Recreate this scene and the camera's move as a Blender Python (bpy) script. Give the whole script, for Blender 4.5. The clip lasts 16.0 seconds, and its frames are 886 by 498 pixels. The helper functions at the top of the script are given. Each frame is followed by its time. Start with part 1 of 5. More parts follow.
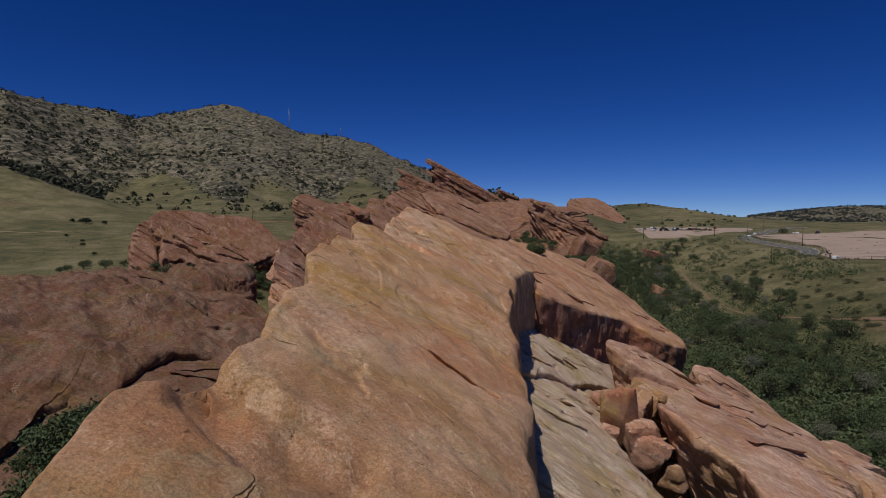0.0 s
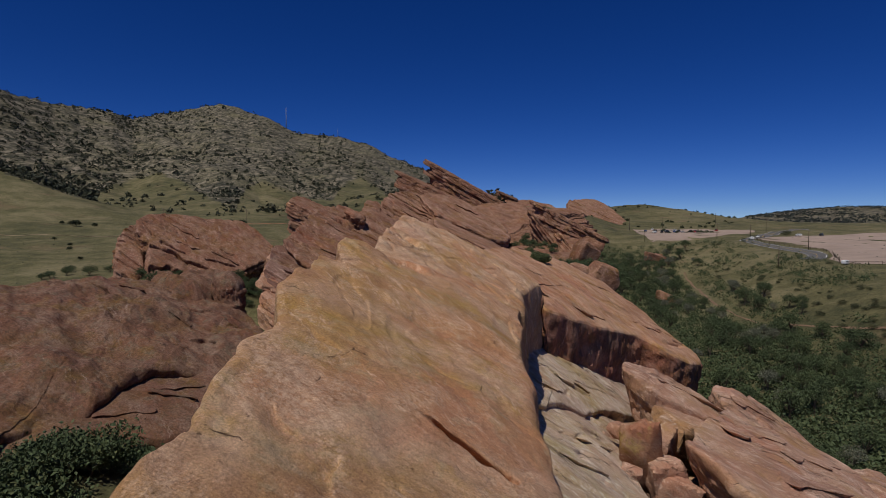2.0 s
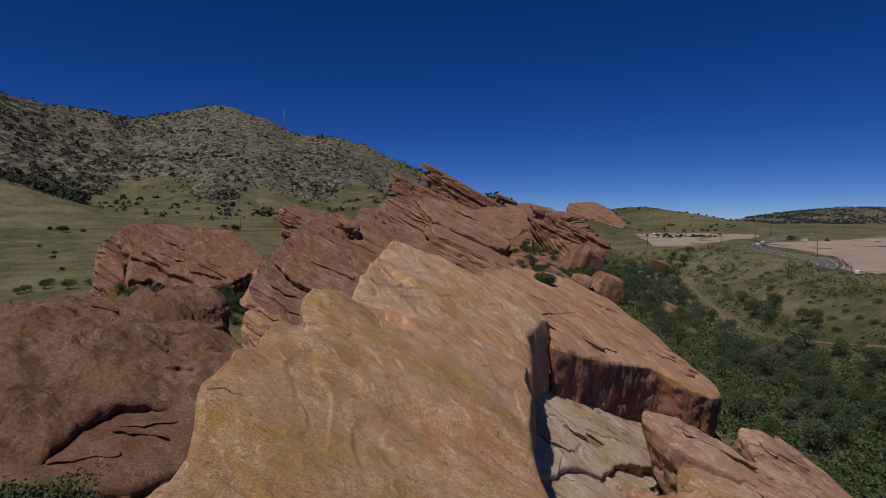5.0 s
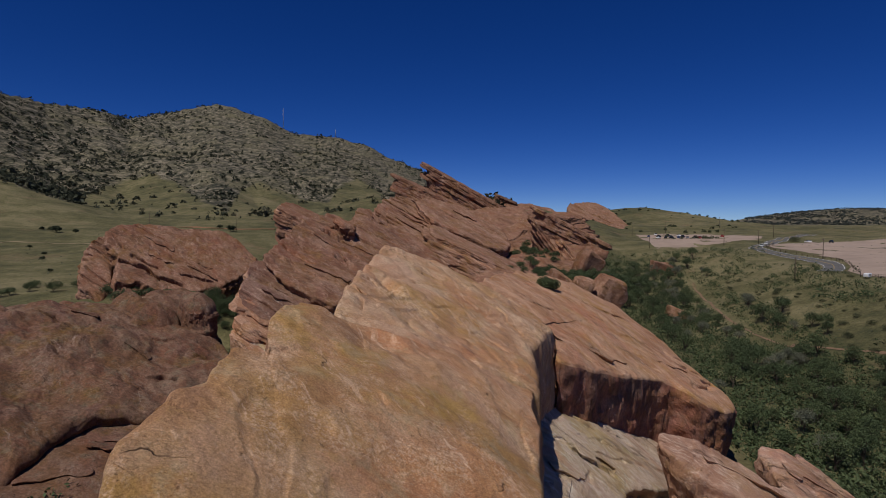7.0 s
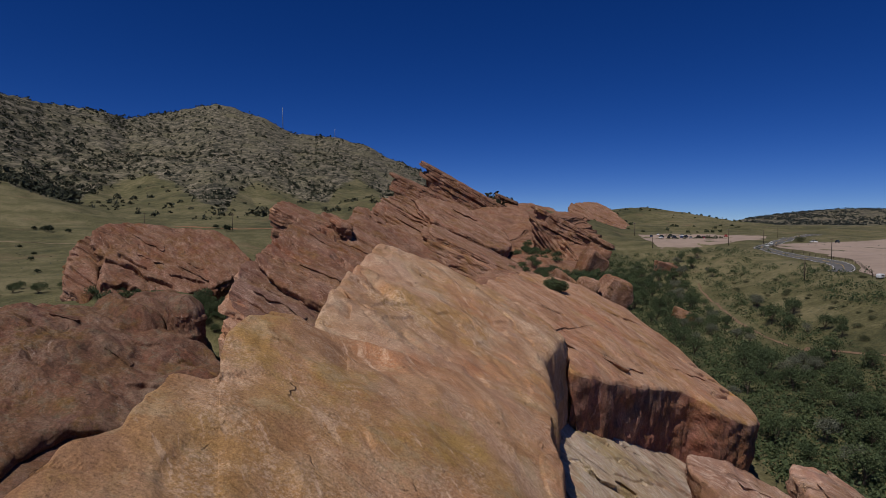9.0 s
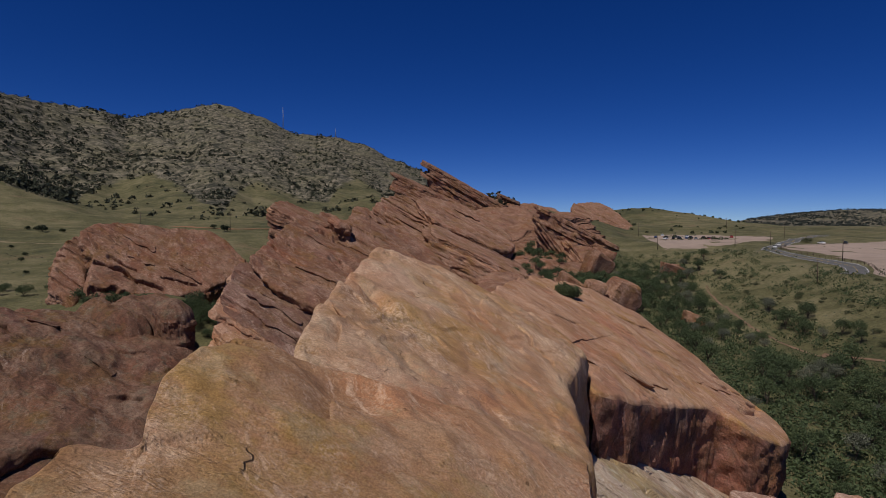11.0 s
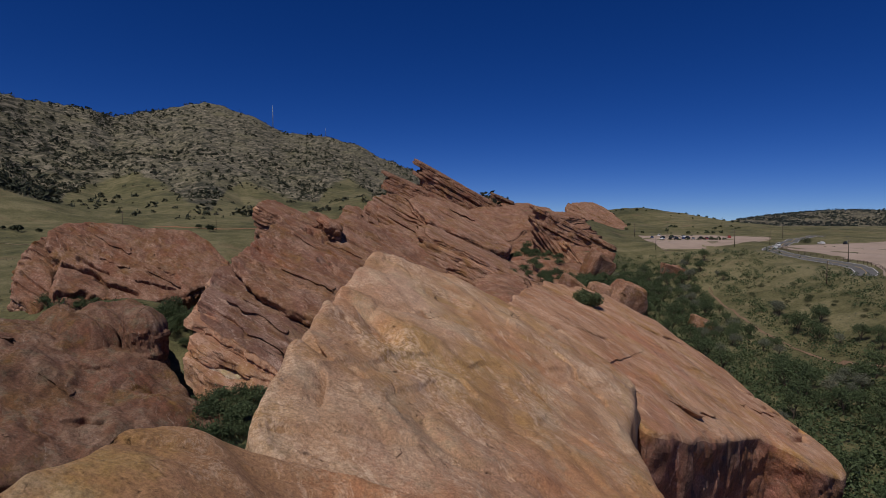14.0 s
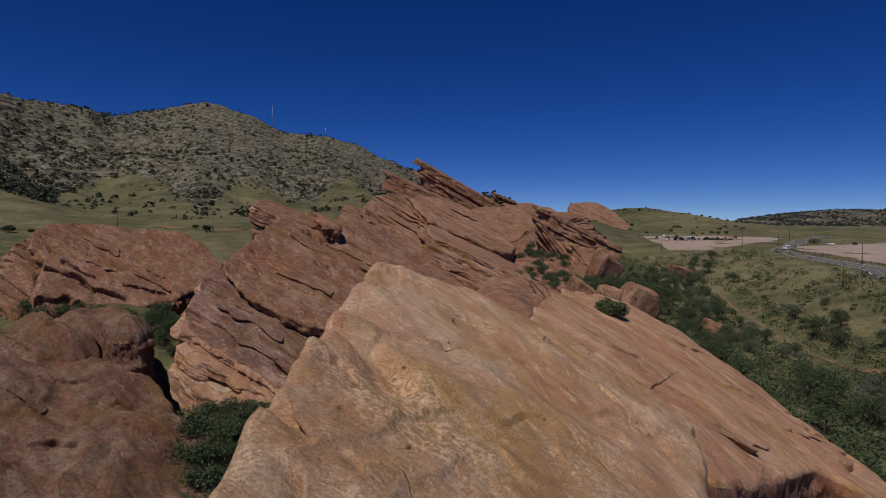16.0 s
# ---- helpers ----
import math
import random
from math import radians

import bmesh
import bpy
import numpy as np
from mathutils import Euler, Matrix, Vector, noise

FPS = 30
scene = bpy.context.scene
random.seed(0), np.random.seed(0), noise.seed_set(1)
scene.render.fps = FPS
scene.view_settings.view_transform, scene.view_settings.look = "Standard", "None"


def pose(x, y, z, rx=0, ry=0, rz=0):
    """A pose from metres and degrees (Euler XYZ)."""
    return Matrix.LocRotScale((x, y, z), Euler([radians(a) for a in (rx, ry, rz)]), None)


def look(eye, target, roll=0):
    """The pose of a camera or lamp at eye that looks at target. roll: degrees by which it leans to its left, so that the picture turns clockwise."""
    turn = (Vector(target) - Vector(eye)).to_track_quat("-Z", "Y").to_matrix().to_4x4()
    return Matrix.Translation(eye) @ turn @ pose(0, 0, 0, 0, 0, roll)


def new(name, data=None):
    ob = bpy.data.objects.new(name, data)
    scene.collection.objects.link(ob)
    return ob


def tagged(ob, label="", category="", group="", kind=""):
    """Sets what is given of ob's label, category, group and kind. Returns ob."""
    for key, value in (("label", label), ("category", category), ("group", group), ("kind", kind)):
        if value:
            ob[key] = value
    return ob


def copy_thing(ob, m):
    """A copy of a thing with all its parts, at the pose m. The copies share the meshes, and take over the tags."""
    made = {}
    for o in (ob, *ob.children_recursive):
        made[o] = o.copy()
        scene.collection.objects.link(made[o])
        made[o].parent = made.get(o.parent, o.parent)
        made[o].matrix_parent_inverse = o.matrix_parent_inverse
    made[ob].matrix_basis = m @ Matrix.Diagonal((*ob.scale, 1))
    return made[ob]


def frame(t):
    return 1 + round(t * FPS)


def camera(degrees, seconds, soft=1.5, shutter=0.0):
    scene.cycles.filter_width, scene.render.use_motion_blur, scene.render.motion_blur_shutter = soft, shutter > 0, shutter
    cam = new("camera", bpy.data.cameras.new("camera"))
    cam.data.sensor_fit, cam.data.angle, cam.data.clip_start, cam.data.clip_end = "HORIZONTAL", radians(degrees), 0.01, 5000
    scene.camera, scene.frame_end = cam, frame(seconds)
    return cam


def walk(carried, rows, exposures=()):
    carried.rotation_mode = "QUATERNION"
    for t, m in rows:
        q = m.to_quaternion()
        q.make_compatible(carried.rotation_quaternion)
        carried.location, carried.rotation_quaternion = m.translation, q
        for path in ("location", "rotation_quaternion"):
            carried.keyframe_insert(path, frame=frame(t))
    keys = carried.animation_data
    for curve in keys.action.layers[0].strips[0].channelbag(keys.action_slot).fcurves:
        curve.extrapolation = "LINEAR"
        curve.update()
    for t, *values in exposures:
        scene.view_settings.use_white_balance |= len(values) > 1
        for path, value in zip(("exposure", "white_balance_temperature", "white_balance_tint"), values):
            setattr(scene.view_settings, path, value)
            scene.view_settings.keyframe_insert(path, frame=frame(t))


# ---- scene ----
cam = camera(75.0, 16.0, soft=0.5)
PATH = [
    (0, (0.981, -1.94, 27.313), (0.944, 0.057, 27.224), -0.1),
    (0.5, (0.806, -0.381, 27.51), (0.771, 1.616, 27.421), -0.1),
    (1, (0.692, 1.218, 27.711), (0.659, 3.216, 27.622), -0.1),
    (1.5, (0.679, 2.655, 28.033), (0.647, 4.653, 27.944), -0.1),
    (2, (0.691, 4.236, 28.389), (0.662, 6.234, 28.301), -0.1),
    (2.5, (0.71, 5.737, 28.83), (0.682, 7.735, 28.743), -0.1),
    (3, (0.771, 7.102, 29.342), (0.744, 9.1, 29.255), -0.1),
    (3.5, (0.832, 8.387, 29.875), (0.806, 10.385, 29.788), -0.1),
    (4, (0.882, 9.54, 30.388), (0.856, 11.537, 30.301), -0.1),
    (6.5, (1.248, 15.494, 31.401), (1.225, 17.492, 31.315), -0.1),
    (7, (1.229, 16.677, 31.329), (1.206, 18.675, 31.243), -0.0),
    (7.5, (1.183, 17.953, 31.321), (1.161, 19.951, 31.235), 0.0),
    (8, (1.134, 19.295, 31.207), (1.112, 21.293, 31.122), 0.0),
    (8.5, (1.115, 20.676, 31.043), (1.092, 22.674, 30.958), 0.0),
    (9, (1.083, 22.035, 30.964), (1.061, 24.033, 30.879), 0.0),
    (11.5, (0.404, 28.984, 31.092), (0.38, 30.982, 31.008), 0.1),
    (12, (0.149, 30.404, 31.164), (0.126, 32.402, 31.08), 0.1),
    (12.5, (-0.117, 31.864, 31.142), (-0.141, 33.862, 31.058), 0.1),
    (13, (-0.376, 33.415, 31.047), (-0.392, 35.413, 30.964), 0.1),
    (13.5, (-0.638, 34.881, 30.995), (-0.649, 36.88, 30.911), 0.1),
    (14, (-0.906, 36.308, 30.934), (-0.898, 38.306, 30.85), 0.1),
    (14.5, (-1.163, 37.907, 30.864), (-1.154, 39.906, 30.78), 0.1),
    (15, (-1.381, 39.486, 30.867), (-1.372, 41.484, 30.783), 0.1),
    (15.5, (-1.573, 41.035, 30.941), (-1.565, 43.033, 30.857), 0.1),
    (16, (-1.718, 42.559, 31.138), (-1.71, 44.557, 31.054), 0.1),
]
walk(cam, [(t, look(eye, target, roll)) for t, eye, target, roll in PATH])

# ---- light ----
SUN = Vector((-0.25, -0.43, 0.87)).normalized()
world = bpy.data.worlds.new("sky")
scene.world = world
world.use_nodes = True
wt = world.node_tree
sky = wt.nodes.new("ShaderNodeTexSky")
sky.sky_type = 'NISHITA'
sky.sun_disc = False
sky.sun_elevation = math.asin(SUN.z)
sky.sun_rotation = math.atan2(SUN.x, SUN.y)
sky.altitude = 1900
sky.air_density, sky.dust_density, sky.ozone_density = 0.55, 0.0, 7.0
wt.nodes["Background"].inputs["Strength"].default_value = 0.0645
deep = wt.nodes.new("ShaderNodeHueSaturation")
deep.inputs["Saturation"].default_value, deep.inputs["Hue"].default_value = 1.24, 0.518
wt.links.new(sky.outputs[0], deep.inputs["Color"])
wt.links.new(deep.outputs[0], wt.nodes["Background"].inputs["Color"])
sun = new("sun", bpy.data.lights.new("sun", 'SUN'))
sun.data.energy, sun.data.angle, sun.data.color = 3.0, radians(0.5), (1.0, 0.95, 0.88)
sun.matrix_world = look(SUN * 100, (0, 0, 0))
scene.view_settings.exposure = 0.0


# ---- noise in numpy ----
def hash01(ix, iy, iz, seed):
    h = (ix * 374761393 + iy * 668265263 + iz * 1274126177 + seed * 974634541) & 0xFFFFFFFF
    h = ((h ^ (h >> 13)) * 1274126177) & 0xFFFFFFFF
    h = ((h ^ (h >> 16)) * 2246822519) & 0xFFFFFFFF
    return ((h ^ (h >> 15)) & 0xFFFFFF) / float(0xFFFFFF)


def vnoise(x, y, z, seed=0):
    x, y, z = np.broadcast_arrays(*(np.asarray(v, float) for v in (x, y, z)))
    ix, iy, iz = (np.floor(v).astype(np.int64) for v in (x, y, z))
    fx, fy, fz = x - ix, y - iy, z - iz
    fx, fy, fz = (v * v * v * (v * (v * 6 - 15) + 10) for v in (fx, fy, fz))
    total = 0.0
    for a in (0, 1):
        for b in (0, 1):
            for c in (0, 1):
                w = (fx if a else 1 - fx) * (fy if b else 1 - fy) * (fz if c else 1 - fz)
                total = total + w * hash01(ix + a, iy + b, iz + c, seed)
    return total * 2 - 1


def fbm(x, y, z, octaves=4, seed=0, gain=0.5):
    total, amp = 0.0, 1.0
    for k in range(octaves):
        total = total + amp * vnoise(x * 2.03 ** k + 7.1 * k, y * 2.03 ** k + 3.7 * k, z * 2.03 ** k + 1.3 * k, seed + k)
        amp *= gain
    return total


def smooth(a, b, v):
    s = np.clip((v - a) / (b - a), 0, 1)
    return s * s * (3 - 2 * s)


def soften(me):
    me.polygons.foreach_set("use_smooth", np.ones(len(me.polygons), bool))
    me.update()


def mesh_of(name, verts, faces, material, smoothed=True):
    me = bpy.data.meshes.new(name)
    me.from_pydata(verts.tolist() if isinstance(verts, np.ndarray) else verts, [], faces.tolist() if isinstance(faces, np.ndarray) else faces)
    me.materials.append(material)
    if smoothed:
        soften(me)
    return me


def part(name, me, parent, label=""):
    ob = new(name, me)
    ob.parent = parent
    return tagged(ob, label)


# ---- materials ----
class Nodes:
    def __init__(self, name):
        self.mat = bpy.data.materials.new(name)
        self.mat.use_nodes = True
        self.t = self.mat.node_tree
        self.bsdf = self.t.nodes["Principled BSDF"]
        self.out = self.t.nodes["Material Output"]

    def add(self, kind, **inputs):
        n = self.t.nodes.new(kind)
        for key, value in inputs.items():
            self.put(n, key.replace("_", " "), value)
        return n

    def put(self, n, key, value):
        if isinstance(value, bpy.types.NodeSocket):
            self.t.links.new(value, n.inputs[key])
        else:
            n.inputs[key].default_value = value

    def place(self):
        return self.add("ShaderNodeNewGeometry").outputs["Position"]

    def noise(self, vector, scale, detail=5, rough=0.55, distortion=0.0):
        return self.add("ShaderNodeTexNoise", Vector=vector, Scale=scale, Detail=detail, Roughness=rough, Distortion=distortion).outputs["Fac"]

    def ramp(self, fac, stops):
        n = self.add("ShaderNodeValToRGB", Fac=fac)
        el = n.color_ramp.elements
        while len(el) < len(stops):
            el.new(0.5)
        for e, (p, c) in zip(el, stops):
            e.position = p
            e.color = (*c, 1) if len(c) == 3 else c
        return n.outputs["Color"]

    def step(self, fac, a, b):
        n = self.add("ShaderNodeMapRange", Value=fac)
        n.inputs["From Min"].default_value, n.inputs["From Max"].default_value = a, b
        return n.outputs["Result"]

    def mix(self, fac, a, b, blend='MIX'):
        n = self.t.nodes.new("ShaderNodeMix")
        n.data_type, n.blend_type = 'RGBA', blend
        for sock, v in ((n.inputs[0], fac), (n.inputs[6], a), (n.inputs[7], b)):
            if isinstance(v, bpy.types.NodeSocket):
                self.t.links.new(v, sock)
            else:
                sock.default_value = v if isinstance(v, float) else (*v, 1)
        return n.outputs[2]

    def math(self, op, a, b=0.0):
        n = self.t.nodes.new("ShaderNodeMath")
        n.operation = op
        for sock, v in ((n.inputs[0], a), (n.inputs[1], b)):
            if isinstance(v, bpy.types.NodeSocket):
                self.t.links.new(v, sock)
            else:
                sock.default_value = v
        return n.outputs[0]

    def mapped(self, vector, scale=(1, 1, 1), rot=(0, 0, 0)):
        n = self.add("ShaderNodeMapping", Vector=vector)
        n.inputs["Scale"].default_value = scale
        n.inputs["Rotation"].default_value = rot
        return n.outputs[0]

    def dot(self, vector, axis):
        n = self.t.nodes.new("ShaderNodeVectorMath")
        n.operation = 'DOT_PRODUCT'
        self.t.links.new(vector, n.inputs[0])
        n.inputs[1].default_value = axis
        return n.outputs["Value"]

    def finish(self, color, rough=0.9, height=None, bump=0.3, dist=0.1):
        self.put(self.bsdf, "Base Color", color)
        self.put(self.bsdf, "Roughness", rough)
        self.bsdf.inputs["Specular IOR Level"].default_value = 0.25
        if height is not None:
            b = self.add("ShaderNodeBump", Height=height)
            b.inputs["Strength"].default_value, b.inputs["Distance"].default_value = bump, dist
            self.t.links.new(b.outputs[0], self.bsdf.inputs["Normal"])
        return self.mat


def sandstone(name, dark, mid, pale, lichen, dip=(0.45, -0.12, 0.88), streak=0.3, lichen_amount=0.5, varnish=0.0, scuffed=0.8, coarse=1.0, lined=1.0):
    """Bedded sandstone: colour bands follow the bedding, with ochre and lichen stains, grainy pale scuffs, pits and cracks."""
    dark, mid, pale, lichen = (tuple(v * k for v, k in zip(c, (0.975, 0.98, 1.0))) for c in (dark, mid, pale, lichen))
    n = Nodes(name)
    p = n.place()
    bed = n.math('ADD', n.dot(p, dip), n.math('MULTIPLY', n.noise(p, 0.10, 4), 3.0))
    line = n.add("ShaderNodeCombineXYZ", X=bed).outputs[0]
    bands = n.noise(line, 1.3, 3, 0.55)
    blotch = n.noise(p, 0.2, 9, 0.66)
    base = n.ramp(n.math('ADD', n.math('MULTIPLY', bands, streak * 1.4), n.math('MULTIPLY', blotch, 1.4 - streak * 1.4)),
                  [(0.44, dark), (0.68, mid), (0.90, pale)])
    # thin pale and dark lines where the bedding meets the surface
    along, across = n.dot(p, (0.58, -0.72, -0.38)), n.dot(p, (0.70, 0.68, -0.28))
    wave = n.math('ADD', n.math('MULTIPLY', across, 1.5), n.math('MULTIPLY', n.noise(p, 0.22, 5, 0.6), 4.5))
    lines = n.noise(n.add("ShaderNodeCombineXYZ", X=n.math('MULTIPLY', along, 0.16), Y=wave).outputs[0], 1.0, 8, 0.7)
    drawn = n.add("ShaderNodeCombineXYZ", X=n.math('MULTIPLY', along, 0.45), Y=n.math('ADD', n.math('MULTIPLY', across, 1.5), n.math('MULTIPLY', n.noise(p, 0.22, 5, 0.6), 2.0))).outputs[0]
    where = n.step(n.noise(p, 0.17, 6, 0.65), 0.46, 0.58)
    ochre = n.math('MULTIPLY', n.step(n.noise(p, 0.11, 8, 0.68), 0.48, 0.62), 0.75)
    base = n.mix(ochre, base, (mid[0] * 0.92, mid[1] * 0.94, mid[2] * 0.58))
    ember = n.math('MULTIPLY', n.step(n.noise(p, 0.085, 7, 0.66, 0.6), 0.52, 0.64), 0.6)
    base = n.mix(ember, base, (mid[0] * 1.12, mid[1] * 0.86, mid[2] * 0.82))
    pink = n.math('MULTIPLY', n.step(n.noise(drawn, 0.16, 9, 0.7), 0.52, 0.63), 0.55)
    base = n.mix(pink, base, (mid[0] * 1.0, mid[1] * 1.02, mid[2] * 1.25))
    gold = n.math('MULTIPLY', n.step(n.noise(p, 0.15, 9, 0.72), 0.54, 0.62), lichen_amount)
    base = n.mix(gold, base, (mid[0] * 0.92, mid[1] * 1.05, mid[2] * 0.42))
    grey = n.math('MULTIPLY', n.step(n.noise(p, 0.45, 10, 0.74), 0.53, 0.62), lichen_amount)
    base = n.mix(grey, base, lichen)
    stain = n.math('MULTIPLY', n.step(n.noise(p, 0.5, 9, 0.72), 0.56, 0.66), 0.5)
    base = n.mix(stain, base, dark)
    # grainy pale scuffs
    patch = n.step(n.noise(drawn, 0.18, 7, 0.62), 0.53, 0.62)
    speck = n.step(n.noise(p, 5.0, 5, 0.72), 0.47, 0.55)
    flecks = n.math('MULTIPLY', n.step(n.noise(drawn, 0.7, 9, 0.68), 0.615, 0.65), 0.9)
    scuff = n.math('MAXIMUM', n.math('MULTIPLY', patch, speck), flecks)
    base = n.mix(n.math('MULTIPLY', scuff, scuffed * 0.75), base, tuple(min(0.75, v * 1.22 + 0.05) for v in pale))
    fine = n.math('MULTIPLY', n.math('MULTIPLY', n.step(lines, 0.585, 0.62), where), n.step(n.noise(p, 3.0, 6, 0.7), 0.40, 0.52))
    base = n.mix(n.math('MULTIPLY', fine, 0.75), base, tuple(min(0.75, v * 1.2 + 0.08) for v in pale))
    gash = n.math('MULTIPLY', n.step(lines, 0.345, 0.325), n.step(n.noise(p, 0.5, 5, 0.6), 0.5, 0.56))
    # dark gashes carry the shade at bed edges in the colour
    base = n.mix(n.math('MULTIPLY', gash, 0.8), base, tuple(v * 0.35 for v in dark))
    if varnish:
        drip = n.math('ADD', n.math('MULTIPLY', n.noise(n.mapped(p, (1.1, 1.1, 0.05)), 0.9, 7, 0.7), 0.35), n.math('MULTIPLY', n.noise(p, 0.13, 6, 0.65), 0.65))
        base = n.mix(n.math('MULTIPLY', n.step(drip, 0.48, 0.56), varnish), base, (0.045, 0.032, 0.028))
    # thin dark and pale lines along the beds, on their tops and at their broken ends
    strata = n.add("ShaderNodeCombineXYZ", X=n.math('MULTIPLY', n.dot(p, (0.99, -0.14, 0)), 0.09 / coarse), Y=n.math('MULTIPLY', n.dot(p, (0.14, 0.99, 0)), 0.55 / coarse), Z=n.math('MULTIPLY', n.dot(p, (0.5, -0.2, 1.0)), 0.6 / coarse)).outputs[0]
    trace = n.noise(strata, 1.0, 6, 0.62)
    here = n.step(n.noise(p, 0.16 / coarse, 6, 0.7), 0.44, 0.58)
    joint = n.math('MULTIPLY', n.step(n.math('ABSOLUTE', n.math('SUBTRACT', trace, 0.44)), 0.014, 0.005), here)
    vein = n.math('MULTIPLY', n.step(n.math('ABSOLUTE', n.math('SUBTRACT', trace, 0.545)), 0.022, 0.008), n.step(n.noise(p, 0.9 / coarse, 7, 0.8), 0.45, 0.56))
    base = n.mix(n.math('MULTIPLY', vein, 0.6 * lined), base, tuple(min(0.7, v * 1.25 + 0.06) for v in pale))
    # dark joint lines paint the shade under bed lips
    base = n.mix(n.math('MULTIPLY', joint, 0.85 * lined), base, tuple(v * 0.3 for v in dark))
    chip = n.math('MULTIPLY', n.step(n.noise(p, 1.5 / coarse, 7, 0.75), 0.645, 0.675), n.step(n.noise(p, 0.1 / coarse, 4, 0.6), 0.48, 0.56))
    base = n.mix(n.math('MULTIPLY', chip, 0.7 * scuffed), base, tuple(min(0.7, v * 1.2 + 0.08) for v in pale))
    hole = n.math('MULTIPLY', n.step(n.noise(p, 1.7 / coarse, 6, 0.78), 0.335, 0.305), n.step(n.noise(p, 0.13 / coarse, 4, 0.6), 0.47, 0.57))
    # shade inside the holes is put into the colour
    base = n.mix(n.math('MULTIPLY', hole, 0.8), base, tuple(v * 0.3 for v in dark))
    grain = n.noise(p, 13.0 / coarse ** 2, 7, 0.8)
    crust = n.math('MULTIPLY', n.step(n.noise(p, 0.32, 9, 0.72), 0.50, 0.60), n.step(n.noise(p, 6.0 / coarse ** 1.5, 6, 0.85), 0.48, 0.54))
    base = n.mix(n.math('MULTIPLY', crust, 0.78 * min(1.0, scuffed + 0.1)), base, tuple(min(0.72, v * 1.12 + 0.045) for v in pale))
    # fine darker specks, in patches
    dark_specks = n.math('MULTIPLY', n.step(n.noise(p, 4.5 / coarse ** 1.5, 7, 0.85), 0.42, 0.36), n.step(n.noise(p, 0.6, 5, 0.7), 0.44, 0.56))
    base = n.mix(n.math('MULTIPLY', dark_specks, 0.55), base, tuple(v * 0.62 for v in dark))
    base = n.mix(0.5, base, n.ramp(grain, [(0.37, (0.14, 0.14, 0.14)), (0.5, (0.5, 0.5, 0.5)), (0.63, (0.86, 0.86, 0.86))]), 'OVERLAY')
    pits = n.step(n.noise(p, 2.6, 7, 0.75), 0.37, 0.31)
    # pits also get their shade as a darker colour
    base = n.mix(n.math('MULTIPLY', pits, 0.7), base, tuple(v * 0.4 for v in dark))
    # cracks along and across the beds
    bent = n.add("ShaderNodeTexNoise", Vector=p, Scale=0.35, Detail=4.0)
    push = n.t.nodes.new("ShaderNodeVectorMath")
    push.operation = 'MULTIPLY_ADD'
    n.t.links.new(bent.outputs["Color"], push.inputs[0])
    push.inputs[1].default_value = (3, 3, 3)
    n.t.links.new(n.mapped(p, (1, 0.3, 2.0), (0, 0.46, 0.6)), push.inputs[2])
    cell = n.t.nodes.new("ShaderNodeTexVoronoi")
    cell.feature = 'DISTANCE_TO_EDGE'
    n.t.links.new(push.outputs[0], cell.inputs["Vector"])
    cell.inputs["Scale"].default_value = 0.2
    crack = n.math('MULTIPLY', n.step(cell.outputs["Distance"], 0.009, 0.002), n.step(n.noise(p, 0.4, 3), 0.60, 0.66))
    # cracks are painted dark for the shade within them
    base = n.mix(n.math('MULTIPLY', crack, 0.85), base, tuple(v * 0.3 for v in dark))
    relief = n.math('SUBTRACT', n.math('ADD', n.math('MULTIPLY', n.noise(p, 1.2, 12, 0.74), 1.4), n.math('MULTIPLY', bands, 0.05)), n.math('ADD', n.math('ADD', n.math('MULTIPLY', joint, 0.8 * lined), n.math('MULTIPLY', hole, 0.6)), n.math('ADD', n.math('MULTIPLY', crack, 0.6), n.math('MULTIPLY', gash, 0.5))))
    return n.finish(base, 0.92, n.math('SUBTRACT', relief, n.math('MULTIPLY', pits, 0.35)), 1.0, 0.15)


ROCK_FRONT = sandstone("sandstone_tan", (0.29, 0.142, 0.064), (0.43, 0.232, 0.118), (0.54, 0.35, 0.215), (0.43, 0.325, 0.19), lined=0.16)
ROCK_ROSE = sandstone("sandstone_rose", (0.29, 0.146, 0.076), (0.445, 0.248, 0.136), (0.56, 0.375, 0.24), (0.44, 0.34, 0.22), lichen_amount=0.42, scuffed=0.95, lined=0.2)
ROCK_STAIN = sandstone("sandstone_stained", (0.2, 0.09, 0.052), (0.33, 0.165, 0.095), (0.46, 0.3, 0.19), (0.38, 0.27, 0.09), lichen_amount=0.8, lined=0.2)
ROCK_RED = sandstone("sandstone_red", (0.205, 0.09, 0.05), (0.375, 0.188, 0.105), (0.49, 0.305, 0.2), (0.30, 0.21, 0.14), lichen_amount=0.35)
ROCK_BROAD = sandstone("sandstone_orange", (0.235, 0.108, 0.056), (0.42, 0.215, 0.115), (0.53, 0.33, 0.21), (0.36, 0.25, 0.16), lichen_amount=0.35, lined=0.6)
ROCK_BLUSH = sandstone("sandstone_blush", (0.23, 0.112, 0.07), (0.40, 0.218, 0.138), (0.54, 0.365, 0.26), (0.35, 0.25, 0.17), lichen_amount=0.3)
ROCK_EMBER = sandstone("sandstone_ember", (0.15, 0.07, 0.04), (0.25, 0.122, 0.07), (0.35, 0.21, 0.14), (0.23, 0.162, 0.11), lichen_amount=0.35, coarse=2.2)
ROCK_MID = sandstone("sandstone_rust", (0.125, 0.056, 0.033), (0.208, 0.097, 0.056), (0.31, 0.18, 0.118), (0.195, 0.14, 0.092), lichen_amount=0.4, coarse=2.2, lined=0.6)
